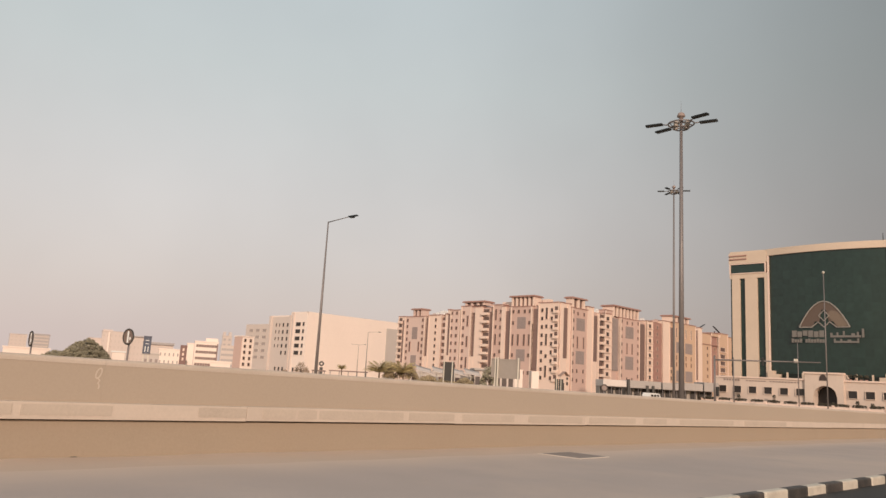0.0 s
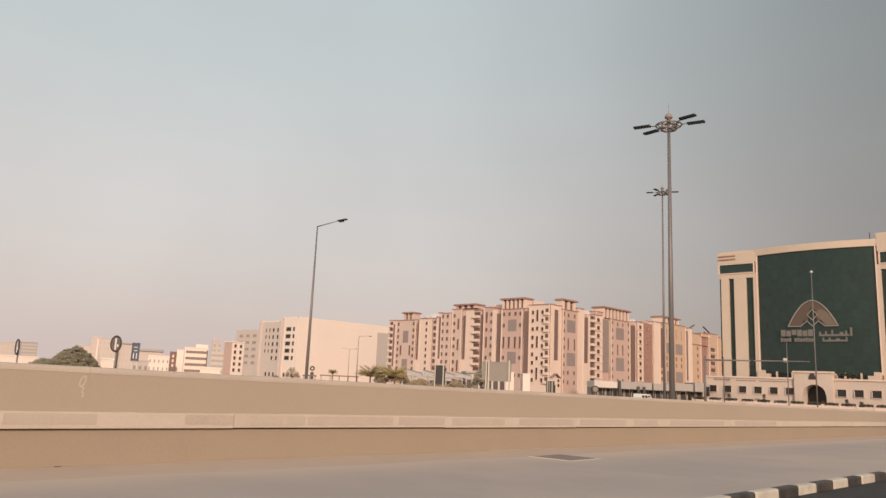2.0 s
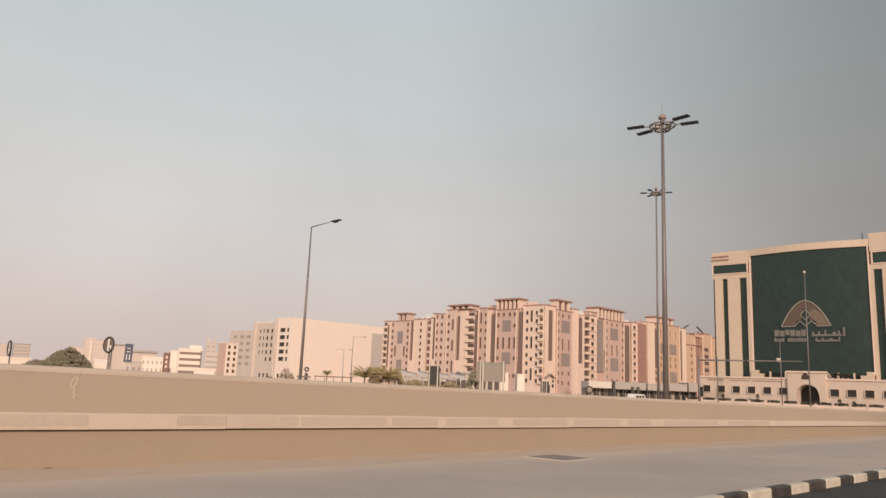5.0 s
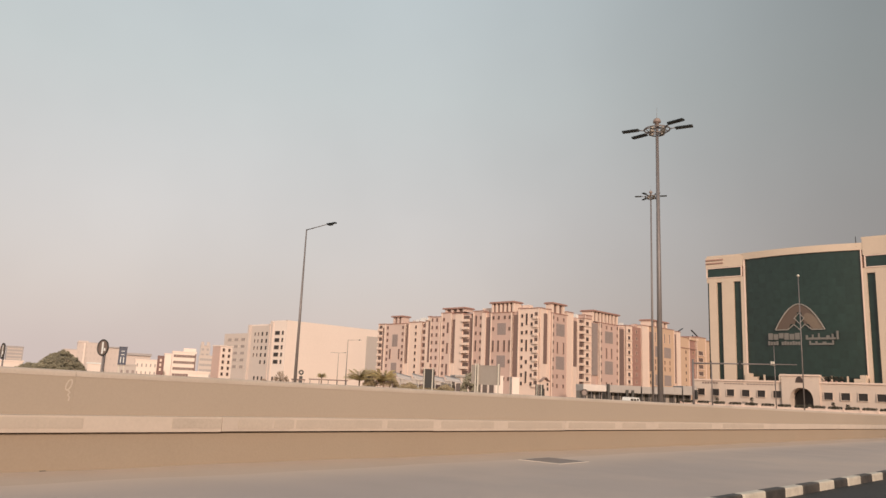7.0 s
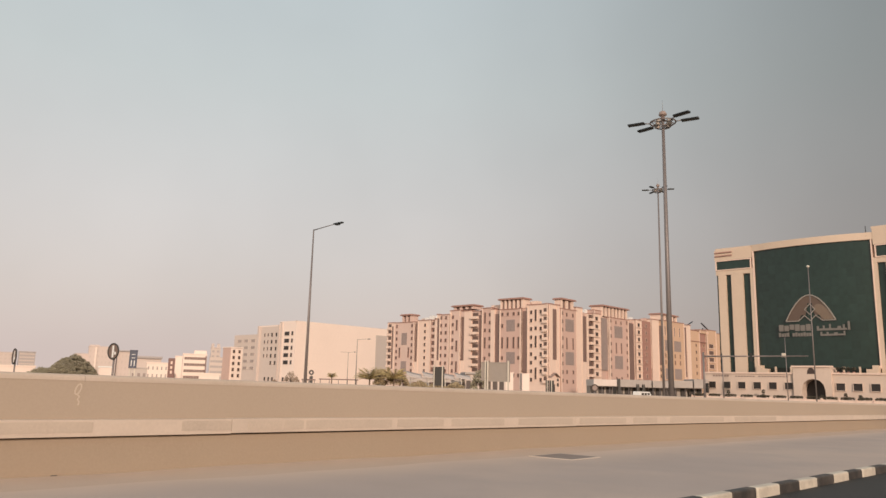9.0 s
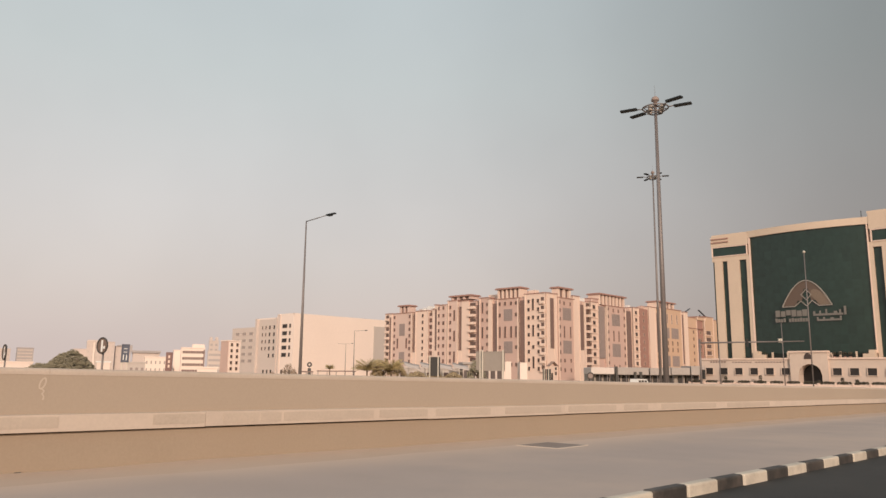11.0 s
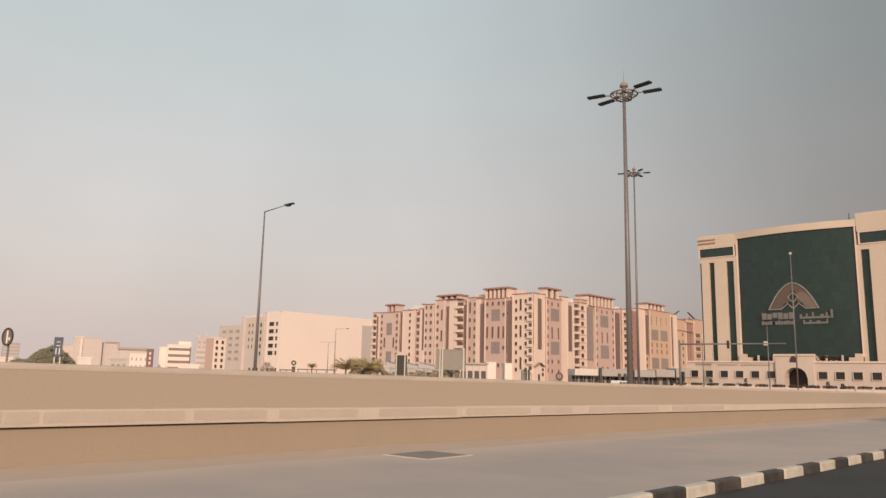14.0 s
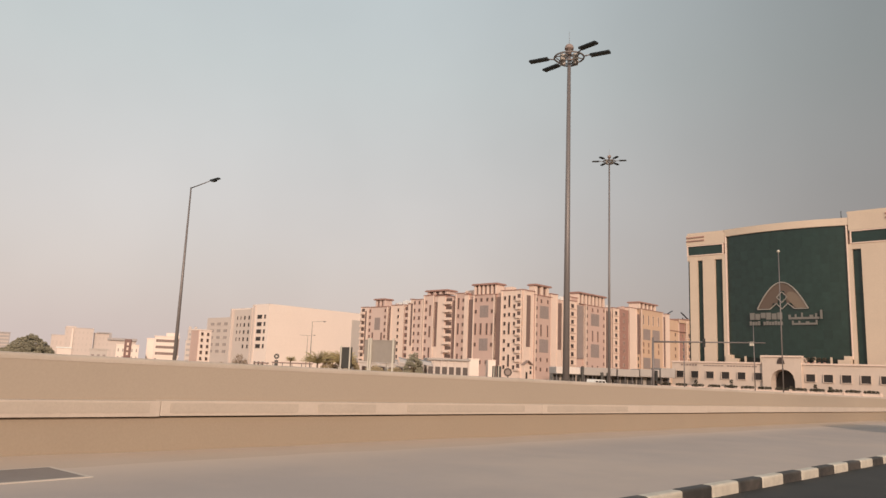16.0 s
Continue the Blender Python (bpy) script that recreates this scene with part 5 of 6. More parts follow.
dome_tree(-109.0, 284.4, 10.6, 21.8, "broad rounded dusty green tree behind the wall", 3, 60000)
round_tree("bush", -120.0, 286.0, 5.6, 13.0, "low dusty green bushes beside a larger tree", 5, 0.22, 7000)
round_tree("tree", 14.7, 99.0, 5.5, 3.2, "small dusty green roadside tree", 7, 0.1, 3600)
round_tree("bush", 2.9, 154.0, 6.2, 5.4, "dusty olive bush between palms", 9, 0.16, 3800, M_HEDGE)
round_tree("bush", 6.0, 153.5, 6.2, 4.6, "dusty olive bush among palms", 11, 0.15, 2800, M_HEDGE)


round_tree("bush", -17.9, 172.0, 5.4, 4.4, "sparse dry reddish shrub before a white block", 51, 0.13, 900, M_DRY)
round_tree("bush", -21.6, 172.0, 2.9, 3.0, "low dry shrub before a white block", 53, 0.13, 700, M_DRY)
for k, (bx, by, bh, bw) in enumerate(((11.5, 176, 3.3, 6.5), (16.5, 182, 3.0, 6.0), (20.5, 178, 3.2, 5.6))):
    round_tree("bush", bx, by, bh, bw, "dusty olive shrub in a roadside hedge", 31 + 2 * k, 0.17, 2600, M_HEDGE)


def palm(x, y, height, spread, label, seed):
    z0 = gz(x, y)
    g = random.Random(seed)
    r = thing("palm_tree", pose(x, y, z0), label, "palm tree", "palms behind the wall")
    bm = bm_new()
    h = height * 0.66
    for k in range(8):
        tube(bm, (0, 0, h * k / 8), (0, 0, h * (k + 1) / 8 + 0.02), 0.22 - 0.008 * k, 0.17 - 0.006 * k, 9)
    part("trunk", bm, M_BARK, r, "ringed palm trunk")
    bm = bm_new()
    for k in range(52):
        a, up = g.uniform(0, 2 * math.pi), g.uniform(0.15, 1.45)
        L = spread * g.uniform(0.8, 1.1)
        d, pts = Vector((math.cos(a), math.sin(a), 0)), []
        for j in range(7):
            t = j / 6
            pts.append(Vector((0, 0, h)) + d * L * t * math.cos(up * (1 - 0.4 * t)) + Vector((0, 0, L * (math.sin(up) * t - 0.27 * t * t))))
        side = d.cross(Vector((0, 0, 1)))
        for j in range(6):
            for sgn in (-1, 1):
                for i in range(3):
                    p = pts[j].lerp(pts[j + 1], i / 3)
                    ll = spread * 0.24 * (1 - 0.6 * (j + i / 3) / 6)
                    q = p + side * sgn * ll + d * ll * 0.55 - Vector((0, 0, ll * 0.35))
                    w = d * 0.07 * spread
                    bm.faces.new([bm.verts.new(v) for v in (p, p + w, q)])
            tube(bm, pts[j], pts[j + 1], 0.03, 0.02, 4, caps=False)
    part("fronds", bm, M_PALM, r, "dry olive palm fronds")
    return r


palm(-0.1, 152.5, 4.5, 3.2, "young palm with dry olive fronds", 21)
palm(4.8, 152.0, 4.7, 2.9, "young palm with dry olive fronds", 22)
palm(-11.0, 215.5, 5.2, 1.7, "small palm with dry olive fronds", 23)


# ---- far buildings to the side ----
def far_block(name, x0, x1, y, top, depth, mat, label, rows=0, cols=0, band=False, w_frac=0.5, roof=None, turn=8.0, glass=None):
    glass = glass or M_HAZEPANE
    turn = math.degrees(math.atan2(-(x0 + x1) / 2, y)) + 1.5
    w = x1 - x0
    r = thing(name, pose((x0 + x1) / 2, y, BASE, 0, 0, turn), label, "building")
    h = top - BASE
    bm = bm_new()
    block(bm, -w / 2, w / 2, 0, depth, 0, h)
    part("wall", bm, mat, r)
    bm = bm_new()
    block(bm, -w / 2 - 0.3, w / 2 + 0.3, -0.3, depth + 0.3, h, h + 0.5)
    part("parapet", bm, roof or mat, r)
    for j in range(rows):
        z = h * (j + 0.55) / (rows + 0.35) + 0.6
        hh = h / (rows + 0.35) * 0.42
        if band:
            bm = bm_new()
            block(bm, -w * 0.44, w * 0.44, -0.06, 0.1, z - hh / 2, z + hh / 2)
            band_ob = part("window_band", bm, glass, r, "dark window band")
            for k in range(1, 8):
                bm = bm_new()
                c = -w * 0.44 + w * 0.88 * k / 8
                block(bm, c - 0.05, c + 0.05, -0.12, -0.04, z - hh / 2, z + hh / 2)
                part("mullion", bm, mat, band_ob)
        else:
            for k in range(cols):
                c = -w / 2 + w * (k + 0.5) / cols
                bm = bm_new()
                block(bm, c - w / cols * w_frac / 2, c + w / cols * w_frac / 2, -0.06, 0.1, z - hh / 2, z + hh / 2)
                part("window", bm, glass, r)
    return r


# far walls and their panes: air haze is put into these lightened colours
M_HAZEGREY = material("hazed_grey_cladding", (0.40, 0.355, 0.345), 0.7, vary=0.06, scale=0.1, fine=1, bump=0)
M_FAR = material("hazed_far_render", (0.60, 0.505, 0.463), 0.9, vary=0.04, scale=0.1, fine=1)
M_HAZE = material("pale_hazed_render", (0.555, 0.47, 0.43), 0.9, vary=0.05, scale=0.1, fine=1)
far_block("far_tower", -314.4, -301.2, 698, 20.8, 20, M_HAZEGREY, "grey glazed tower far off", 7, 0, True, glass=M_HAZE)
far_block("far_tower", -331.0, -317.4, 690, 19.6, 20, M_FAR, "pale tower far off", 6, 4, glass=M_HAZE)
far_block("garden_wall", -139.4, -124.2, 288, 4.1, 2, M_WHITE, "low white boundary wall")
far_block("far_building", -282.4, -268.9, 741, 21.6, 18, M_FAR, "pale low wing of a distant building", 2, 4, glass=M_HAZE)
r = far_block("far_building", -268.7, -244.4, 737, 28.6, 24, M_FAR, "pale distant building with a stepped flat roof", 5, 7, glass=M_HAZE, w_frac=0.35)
bm = bm_new()
block(bm, -11.6, -3.0, 3, 12, 29.3, 31.2)
part("lift_room", bm, M_FAR, r)
bm = bm_new()
block(bm, -6.5, -4.9, -0.9, 0.2, 0, 29.0)
part("pilaster", bm, M_WHITE, r, "pale vertical wall strip")
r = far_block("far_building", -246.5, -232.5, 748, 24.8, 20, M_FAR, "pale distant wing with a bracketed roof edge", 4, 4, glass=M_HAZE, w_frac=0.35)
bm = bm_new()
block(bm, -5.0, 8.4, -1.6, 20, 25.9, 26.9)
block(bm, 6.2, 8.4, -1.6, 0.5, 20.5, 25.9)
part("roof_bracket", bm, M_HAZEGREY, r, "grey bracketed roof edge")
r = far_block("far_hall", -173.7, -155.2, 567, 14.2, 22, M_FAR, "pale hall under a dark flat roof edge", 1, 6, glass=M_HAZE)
bm = bm_new()
block(bm, -9.9, 9.9, -1.5, 20, 15.5, 17.1)
part("roof_edge", bm, M_HAZEGREY, r, "dark flat roof edge")
far_block("low_store", -89.2, -83.5, 288, 4.4, 4, M_GREYCLAD, "low grey store beyond the wall", 1, 3, glass=M_PANEL)
far_block("far_building", -126.1, -114.5, 434, 9.2, 14, M_WHITE, "small white building with dark windows", 2, 5, w_frac=0.3)
r = far_block("striped_office", -111.1, -97.7, 453, 15.2, 16, M_WHITE, "cream office building with dark window bands", 4, 0, True, glass=M_STRIP)
bm = bm_new()
block(bm, -0.6, 6.4, 2, 12, 16.3, 18.4)
part("roof_room", bm, M_WHITE, r)
bm = bm_new()
block(bm, 5.9, 6.6, -0.12, 0.1, 0.5, 15.2)
part("dark_edge", bm, M_STRIP, r, "dark upright glazed edge")
far_block("stair_tower", -116.9, -112.9, 458, 13.8, 10, M_WHITE, "narrow pale stair tower")
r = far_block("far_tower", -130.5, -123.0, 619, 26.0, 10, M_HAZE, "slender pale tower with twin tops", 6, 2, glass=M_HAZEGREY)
for c in (-2.4, 2.0):
    bm = bm_new()
    block(bm, c - 1.1, c + 1.1, 1, 5, 26.8, 30.2)
    part("twin_top", bm, M_HAZE, r)
far_block("far_building", -124.4, -112.8, 588, 17.2, 14, M_GREYW, "grey distant building with window bands", 4, 0, True, glass=M_HAZEGREY)
far_block("shed", -100.9, -96.4, 288.5, 4.5, 4, M_WHITE, "small white shed beyond the wall", roof=M_SIGNW)
far_block("low_wall", -54.6, -48.4, 245, 2.6, 2, M_WHITE, "low white wall beyond the road")
far_block("low_hall", 8.0, 24.5, 200, 2.9, 6, M_GREYCLAD, "long low grey hall behind a hedge", 1, 7, glass=M_STRIP)
r = thing("corner_flats", pose(-65.0, 350, BASE, 0, 0, TURN), "narrow block of flats with square windows", "building")
# shaded side coloured pink, sunlit front coloured white: the lighting is painted
bm = bm_new()
block(bm, 0, 6.4, 0, 6.4, 0, 15.6 - BASE)
part("wall", bm, M_PINK, r)
bm = bm_new()
block(bm, -0.2, 6.6, -0.2, 6.6, 15.6 - BASE, 16.1 - BASE)
part("parapet", bm, M_WHITE, r)
bm = bm_new()
block(bm, 0.3, 6.4, -0.25, 0.0, 0, 15.4 - BASE)
part("front_wall", bm, M_WHITE, r)
for j in range(5):
    for a in (1.7, 4.6):
        put_window(r, W_SQ, "F", a, 0.25, 3.0 + 2.75 * j)
r = thing("sign_pylon", pose(-64.3, 247.8, BASE, 0, 0, 10), "red and brown sign pylon with pale writing bars", "sign")
bm = bm_new()
block(bm, -1.02, 1.02, -0.4, 0.4, 0, 7.6 - BASE, bevel=0.12)
part("slab", bm, M_RED, r)
for k in range(3):
    bm = bm_new()
    block(bm, -0.25, 0.3, -0.48, -0.39, 3.4 + 1.5 * k, 4.3 + 1.5 * k)
    part("writing_bar", bm, M_CREAM, r)



def shade_sail(x, y, w, hi, lo, turn):
    """A car-park shade: a sagging pale sheet held by two posts with raked arms."""
    z0 = gz(x, y)
    r = thing("shade_canopy", pose(x, y, z0, 0, 0, turn), "pale grey sloping car-park shade on steel posts", "canopy", "car-park shades")
    bm = bm_new()
    rows = []
    for lift in (0.0, 0.06):
        grid = []
        for i in range(7):
            t = i / 6
            grid.append([bm.verts.new((w * t, -2.2 + 4.4 * j / 4, lo - 0.5 + (hi - lo) * 0.45 * (1 - t) ** 1.4 + 1.25 * j / 4 - 0.3 * math.sin(math.pi * j / 4) - z0 + lift)) for j in range(5)])
        rows.append(grid)
    for i in range(6):
        for j in range(4):
            bm.faces.new([rows[0][i][j], rows[0][i][j + 1], rows[0][i + 1][j + 1], rows[0][i + 1][j]]).smooth = True
            bm.faces.new([rows[1][i][j], rows[1][i + 1][j], rows[1][i + 1][j + 1], rows[1][i][j + 1]]).smooth = True
    for g0, g1 in zip(rows[0], rows[1]):
        if g0 is rows[0][0] or g0 is rows[0][-1]:
            for j in range(4):
                bm.faces.new((g0[j], g1[j], g1[j + 1], g0[j + 1]))
    for j in (0, 4):
        for i in range(6):
            bm.faces.new((rows[0][i][j], rows[0][i + 1][j], rows[1][i + 1][j], rows[1][i][j]))
    bmesh.ops.recalc_face_normals(bm, faces=bm.faces[:])
    part("sheet", bm, M_GREYW, r, "pale grey sagging sheet")
    for y0 in (-1.6, 1.6):
        bm = bm_new()
        tube(bm, (w * 0.3, y0, 0), (w * 0.3, y0, lo + 0.1 * y0 - z0), 0.09, 0.07, 8)
        part("post", bm, M_PALEPOST, r)
        bm = bm_new()
        tube(bm, (w * 0.3, y0, lo - z0 - 0.9), (w * 0.8, y0, lo - z0 - 0.15 + 0.12 * y0), 0.05, 0.04, 8)
        part("arm", bm, M_PALEPOST, r)
    return r


for k in range(4):
    shade_sail(9.2 + 4.3 * k, 190 + 0.6 * k, 4.1, 5.0 - 0.15 * k, 3.0, 4)
r = thing("carport", pose(-12.5, 185, gz(-12.5, 185), 0, 0, 4), "low dark shelter roof on thin posts", "shelter")
bm = bm_new()
block(bm, 0, 9.5, -1.5, 1.5, 2.55, 2.8, bevel=0.04)
part("roof", bm, M_STRIP, r)
for k in range(5):
    bm = bm_new()
    tube(bm, (0.3 + 2.2 * k, -1.2, 0), (0.3 + 2.2 * k, -1.2, 2.56), 0.08)
    part("post", bm, M_STEEL, r)
r = thing("carport", pose(-16.8, 186, gz(-16.8, 186), 0, 0, 4), "small dark shelter roof on thin posts", "shelter")
bm = bm_new()
block(bm, 0, 3.4, -1.5, 1.5, 2.3, 2.6, bevel=0.04)
part("roof", bm, M_STRIP, r)
for k in range(3):
    bm = bm_new()
    tube(bm, (0.3 + 1.4 * k, -1.2, 0), (0.3 + 1.4 * k, -1.2, 2.31), 0.08)
    part("post", bm, M_STEEL, r)

# long low building with a row of openings, before the flats
r = thing("low_building", pose(25.6, 200, BASE, 0, 0, 4), "long low grey-white building with a row of dark openings", "building")
bm = bm_new()
block(bm, 0, 11.3, 0.4, 6, 0, 5.0)
part("wall", bm, M_GREYW, r)
bm = bm_new()
block(bm, -0.2, 11.4, -0.4, 6.2, 5.0, 5.5)
part("roof", bm, M_ROOFG, r)
for k in range(6):
    bm = bm_new()
    block(bm, 0.3 + 1.85 * k, 1.55 + 1.85 * k, 0.3, 0.5, 0.8, 3.3)
    part("opening", bm, M_PANE, r, "dark opening")
    bm = bm_new()
    block(bm, 1.6 + 1.85 * k, 2.05 + 1.85 * k, 0.1, 0.45, 0, 4.9)
    part("pier", bm, M_GREYW, r)
for x, w, h in ((38.3, 2.9, 6.0), (43.7, 2.2, 5.8)):
    r = thing("kiosk", pose(x, 212, BASE, 0, 0, 6), "plain white utility kiosk", "kiosk", "white kiosks")
    bm = bm_new()
    block(bm, 0, w, 0, 2.4, 0, h - 0.2, bevel=0.05)
    part("body", bm, M_WHITE, r)
    bm = bm_new()
    block(bm, -0.1, w + 0.1, -0.1, 2.5, h - 0.2, h)
    part("roof", bm, M_WHITE, r)
# narrow dark boards on posts by the road
for x, w in ((27.75, 0.5), (28.45, 0.7)):
    panel_sign(x, 115.0, 0.5, 2.42, w, -20, M_DARKB, "narrow dark roadside board on a short post", (0.0,))

# planters along the annexe
M_SHRUB = material("dark_shrub_leaf", (0.075, 0.065, 0.045), 0.7, vary=0.3, scale=3, fine=10, bump=0)
for k in range(13):
    s = -0.6 + 3.35 * k - 0.028 * k * k
    r = thing("planter", ANNEXE @ pose(-3.2, -s, 0, 0, 0, -90), "long white planter trough with dark shrubs", "planter", "planters along the annexe")
    bm = bm_new()
    block(bm, -1.35, 1.35, -0.4, 0.4, 0, 1.05, bevel=0.05)
    part("trough", bm, M_CREAM, r)
    for sg in (-1, 1):
        bm = bm_new()
        block(bm, sg * 1.42 - 0.16, sg * 1.42 + 0.16, -0.45, 0.45, 0, 1.3, bevel=0.06)
        part("end_block", bm, M_CREAM, r)
    bm = bm_new()
    leaf_crown(bm, [(-0.65, 0, 1.3, 0.55, 0.4, 0.34), (0, 0, 1.32, 0.55, 0.4, 0.36), (0.65, 0, 1.3, 0.55, 0.4, 0.34)], 640, 0.11, 40 + k)
    part("shrub", bm, M_SHRUB, r, "dark low shrub")
for s, h in ((5.0, 2.6), (11.9, 2.9), (22.6, 2.0), (26.6, 2.5), (29.0, 2.2)):
    r = thing("shrub", ANNEXE @ pose(-1.8, -s, 0), "slim dark shrub before the annexe", "shrub", "shrubs by the annexe")
    bm = bm_new()
    tube(bm, (0, 0, 0), (0, 0, h * 0.5), 0.06, 0.03, 6)
    part("stem", bm, M_BARK, r)
    bm = bm_new()
    leaf_crown(bm, [(0, 0, h * 0.45, 0.35, 0.35, h * 0.22), (0, 0, h * 0.75, 0.28, 0.28, h * 0.2)], 300, 0.13, 60 + int(s))
    part("leaves", bm, M_SHRUB, r)

for s in (24.8, 25.7, 26.6, 27.5):
    r = thing("roof_shrub", ANNEXE @ pose(1.0, -s, 5.0 - BASE), "small dark potted shrub on the annexe roof", "shrub", "shrubs on the annexe roof")
    bm = bm_new()
    lathe(bm, (0, 0, 0), [(0.2, 0), (0.26, 0.5), (0.22, 0.52), (0.05, 0.5)], 12)
    part("pot", bm, M_BROWN, r, "brown pot")
    bm = bm_new()
    leaf_crown(bm, [(0, 0, 1.05, 0.33, 0.33, 0.4)], 260, 0.11, 90 + int(s))
    part("leaves", bm, M_SHRUB, r)

# ---- vehicles ----
M_CARW = material("white_car_paint", (0.75, 0.74, 0.72), 0.3, vary=0.04, bump=0)
M_TYRE = material("black_rubber", (0.02, 0.02, 0.02), 0.8, vary=0.2)
M_RIM = material("silver_rim", (0.45, 0.45, 0.45), 0.35, 0.8, vary=0.1)
M_BUS = material("cream_bus_paint", (0.62, 0.53, 0.39), 0.35, vary=0.06, scale=1.0, fine=15, bump=0.02, stain=(0.5, 0.42, 0.31), stain_amount=0.3, stain_scale=1.5)
M_BUSGLASS = material("dark_tinted_glass", (0.015, 0.012, 0.012), 0.08, vary=0.2, scale=1, bump=0)
M_REDLENS = material("red_tail_lens", (0.42, 0.015, 0.012), 0.2, vary=0.1, bump=0)
M_REDTAPE = material("red_reflective_tape", (0.50, 0.03, 0.03), 0.4, vary=0.1, bump=0)
M_CLEAR = material("clear_grey_lens", (0.35, 0.32, 0.30), 0.2, vary=0.1, bump=0)
M_BLACKP = material("black_plastic", (0.03, 0.03, 0.03), 0.6, vary=0.1)


def wheel(root, x, y, rad, wid):
    bm = bm_new()
    s = 1 if y > 0 else -1
    tube(bm, (x, y - s * wid, rad), (x, y, rad), rad, seg=22)
    t = part("tyre", bm, M_TYRE, root)
    bm = bm_new()
    tube(bm, (x, y, rad), (x, y + s * 0.015, rad), rad * 0.62, rad * 0.55, seg=18)
    part("rim", bm, M_RIM, t)


def prism(bm, prof, y0, y1, inset=0.0):
    """A side profile of (x, z) pushed from y0 to y1, with its upper part drawn in."""
    zm, zt = min(p[1] for p in prof), max(p[1] for p in prof)
    lo = [bm.verts.new((x, y0 + inset * max(0, (z - zm) / (zt - zm) - 0.45), z)) for x, z in prof]
    hi = [bm.verts.new((x, y1 - inset * max(0, (z - zm) / (zt - zm) - 0.45), z)) for x, z in prof]
    bm.faces.new(lo)
    bm.faces.new(hi[::-1])
    k = len(prof)
    for i in range(k):
        bm.faces.new((lo[i], hi[i], hi[(i + 1) % k], lo[(i + 1) % k]))
    bmesh.ops.recalc_face_normals(bm, faces=bm.faces[:])


def parked_car(x, y, turn, paint, van, label):
    r = thing("van" if van else "car", pose(x, y, gz(x, y), 0, 0, turn) @ Matrix.Scale(0.86, 4), label, "car")
    bm = bm_new()
    if van:
        prism(bm, [(-2.4, 0.35), (2.4, 0.35), (2.45, 0.95), (1.95, 1.15), (1.5, 2.0), (-2.3, 2.05), (-2.42, 1.0)], -0.92, 0.92, 0.3)
    else:
        prism(bm, [(-2.2, 0.3), (2.2, 0.3), (2.25, 0.7), (1.9, 0.85), (1.0, 0.95), (0.4, 1.42), (-1.1, 1.45), (-1.9, 0.98), (-2.22, 0.9)], -0.88, 0.88, 0.5)
    bmesh.ops.bevel(bm, geom=bm.edges[:], offset=0.05, segments=2, affect="EDGES")
    body = part("body", bm, paint, r)
    top = 1.85 if van else 1.38
    for k in range(3):
        for s in (-1, 1):
            bm = bm_new()
            x0 = -1.9 + 1.15 * k
            w = 0.85 if van or k == 1 else 0.6
            block(bm, x0, x0 + w, s * 0.80 - 0.07, s * 0.80 + 0.07, 1.1 if van else 1.0, top - 0.08, bevel=0.02)
            part("side_window", bm, M_BUSGLASS, r)
    for x0 in (1.45, -1.45):
        for y0 in (-0.92, 0.92):
            wheel(r, x0, y0, 0.33, 0.22)
    for s in (-0.6, 0.6):
        bm = bm_new()
        block(bm, 2.35 if van else 2.15, 2.47 if van else 2.27, s - 0.2, s + 0.2, 0.62, 0.8, bevel=0.03)
        part("headlight", bm, M_CLEAR, r)
        bm = bm_new()
        block(bm, -2.46 if van else -2.27, -2.36 if van else -2.15, s - 0.15, s + 0.15, 0.7, 0.95, bevel=0.03)
        part("tail_light", bm, M_REDLENS, r)
    return r


parked_car(45.1, 120.2, TURN, M_CARW, True, "white van standing before a grey shop row")


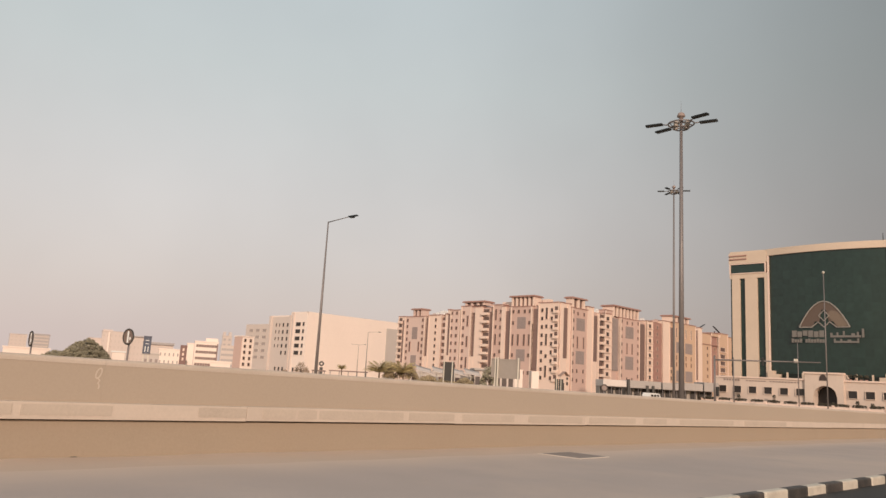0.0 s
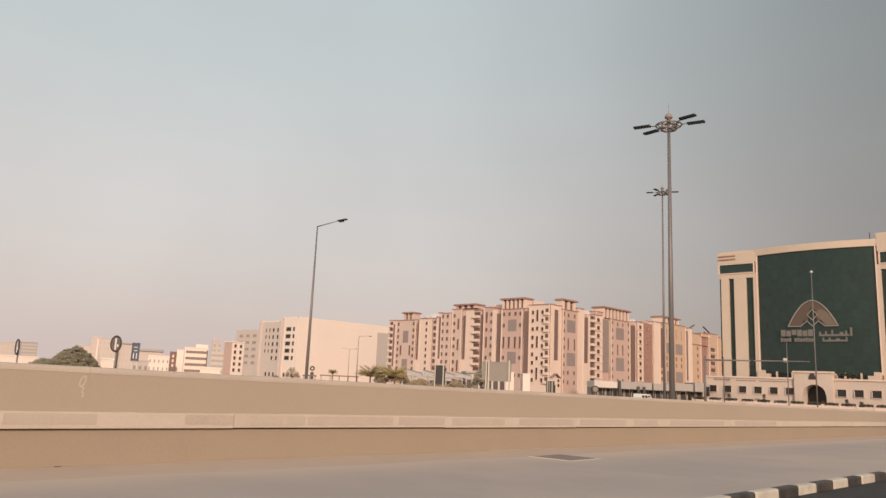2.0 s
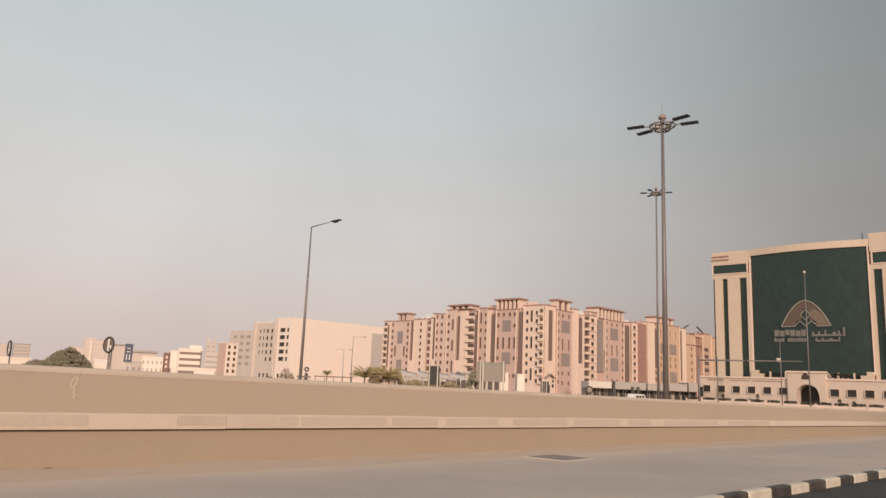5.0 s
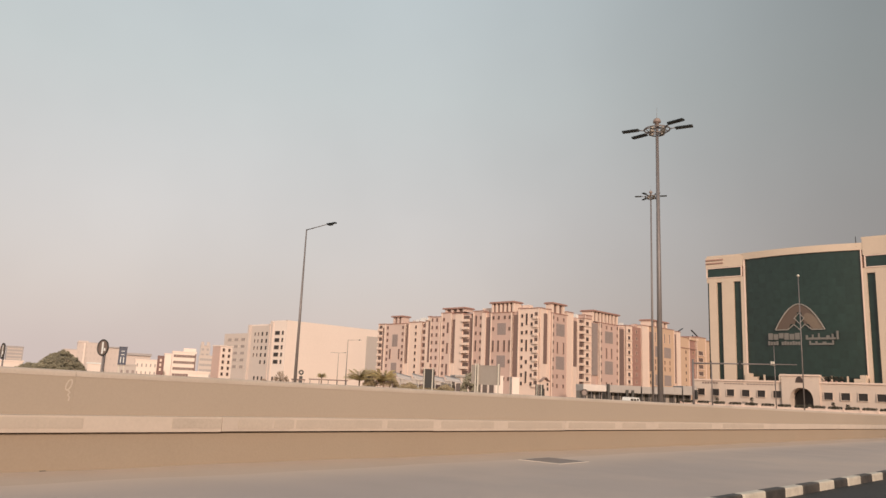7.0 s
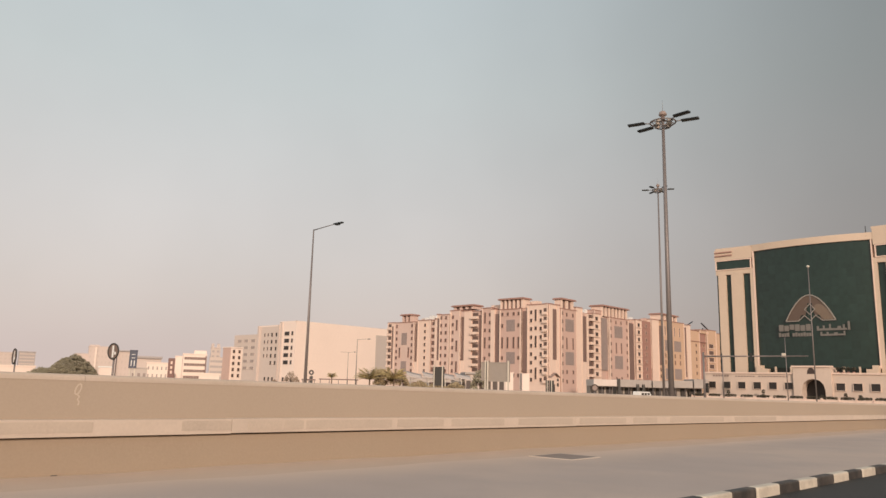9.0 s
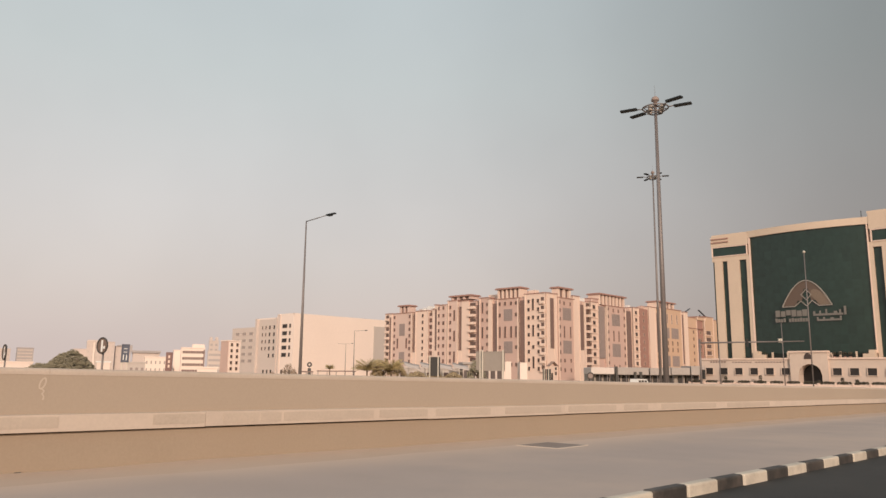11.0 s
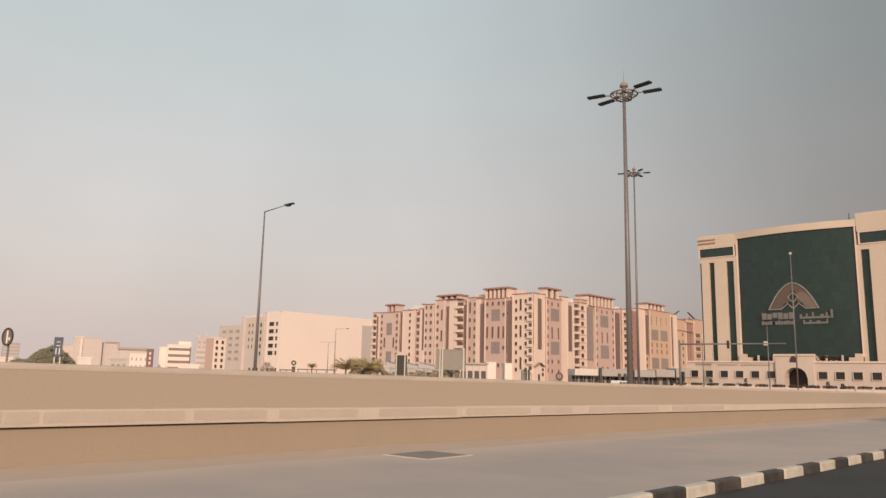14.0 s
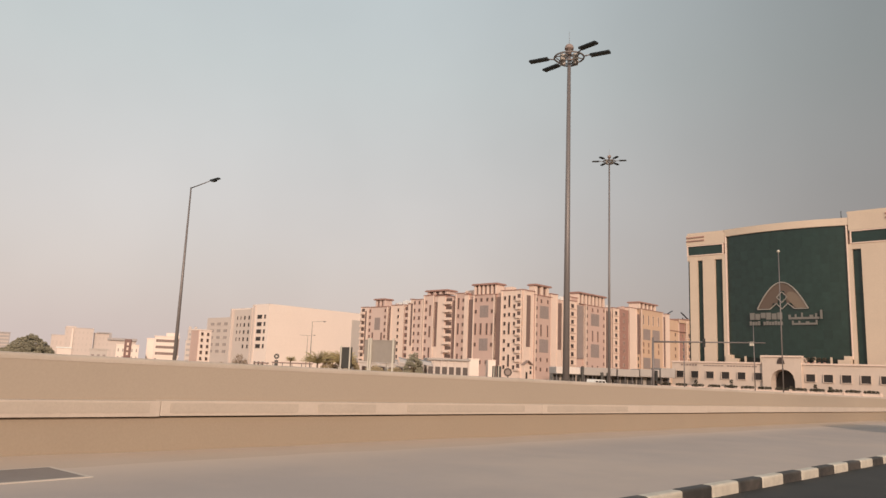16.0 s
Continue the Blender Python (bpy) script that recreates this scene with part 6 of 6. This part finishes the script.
def minibus(m):
    """Rear at x = 0, nose along +x; 6.9 m long, 2.08 m wide, 2.6 m high."""
    r = thing("minibus", m, "cream minibus with dark tinted rear window and red tail lamps", "minibus")
    W = 1.04
    bm = bm_new()
    prism(bm, [(0.0, 0.42), (6.75, 0.42), (6.9, 0.7), (6.88, 1.15), (6.55, 1.45), (6.0, 2.45), (5.7, 2.58), (0.35, 2.6), (0.16, 2.5), (0.02, 1.35), (-0.04, 1.15), (-0.05, 0.6)], -W, W, 0.28)
    bmesh.ops.bevel(bm, geom=bm.edges[:], offset=0.10, segments=3, affect="EDGES")
    for f in bm.faces:
        f.smooth = True
    part("body", bm, M_BUS, r)

    def rear(name, y0, y1, z0, z1, mat, out=0.03, label="", x=None, bev=0.02, parent=r):
        b = bm_new()
        lean = [(z0 - 1.15) * 0.118 if z0 > 1.2 else -0.04, (z1 - 1.15) * 0.118 if z1 > 1.2 else -0.04]
        block(b, -0.02, 0.02, y0, y1, 0, z1 - z0, bevel=bev)
        ob = part(name, b, mat, parent, label, pose(lean[0] - out + 0.02, 0, z0, 0, math.degrees(math.atan2(lean[1] - lean[0], z1 - z0)), 0))
        return ob

    win = rear("rear_window", -0.82, 0.82, 1.62, 2.34, M_BUSGLASS, 0.045, "dark tinted rear window", bev=0.04)
    rear("window_seal", -0.86, 0.86, 1.58, 2.38, M_BLACKP, 0.035, bev=0.05)
    rear("reflector_strip", -0.45, 0.45, 1.44, 1.52, M_REDTAPE, 0.03, "red reflective strip")
    rear("boot_lid", -0.62, 0.62, 0.62, 1.40, M_BUS, 0.026, "cream boot lid")
    rear("handle_bar", -0.32, 0.32, 1.03, 1.09, M_BLACKP, 0.06, "dark handle bar")
    rear("plate_holder", -0.18, 0.18, 0.78, 0.98, M_BLACKP, 0.07)
    for k in range(6):
        b = bm_new()
        block(b, -0.116, -0.106, -0.12 + 0.042 * k, -0.095 + 0.042 * k, 0.83, 0.88)
        part("plate_bar", b, M_SIGNW, r)
    rear("emblem", -0.07, 0.07, 1.20, 1.30, M_RIM, 0.07, "small silver badge", bev=0.03)
    rear("keyhole", -0.07, 0.07, 0.68, 0.73, M_BLACKP, 0.07)
    for s in (-1, 1):
        y0, y1 = sorted((s * 0.70, s * 1.0))
        lamp = rear("tail_lamp", y0, y1, 0.80, 1.00, M_REDLENS, 0.06, "red tail lamp")
        b = bm_new()
        block(b, -0.02, 0.02, y0, y1, 0.21, 0.31, bevel=0.02)
        part("clear_lens", b, M_CLEAR, lamp, "grey clear upper lens")
    b = bm_new()
    block(b, -0.12, 0.2, -1.02, 1.02, 0.34, 0.58, bevel=0.06)
    bump = part("bumper", b, M_BUS, r)
    b = bm_new()
    block(b, -0.135, -0.11, -1.0, 1.0, 0.47, 0.56, bevel=0.008)
    part("red_strip", b, M_REDTAPE, bump, "red reflective strip")
    b = bm_new()
    tube(b, (-0.07, 0.0, 1.58), (0.0, -0.28, 1.72), 0.018, 0.01, 6)
    part("wiper", b, M_BLACKP, r)
    for y in (-0.55, 0.02):
        b = bm_new()
        block(b, 0.13, 0.21, y - 0.035, y + 0.035, 2.47, 2.55, bevel=0.02)
        part("marker_lamp", b, M_BROWN, r)
    for s in (-1, 1):
        for k in range(5):
            b = bm_new()
            x0 = 0.35 + 1.12 * k
            block(b, x0, x0 + 1.02, -0.012, 0.012, 0, 0.78, bevel=0.01)
            part("side_window", b, M_BUSGLASS, r, "", pose(0, s * (W - 0.005), 1.5, s * 6.5, 0, 0))
        for x in (1.15, 5.4):
            wheel(r, x, s * (W - 0.02), 0.39, 0.26)
    b = bm_new()
    block(b, 6.2, 6.5, -0.85, 0.85, 1.55, 2.3, bevel=0.04)
    part("windscreen", b, M_BUSGLASS, r)
    return r


minibus(NEAR @ pose(41.0, 2.86, -0.148))
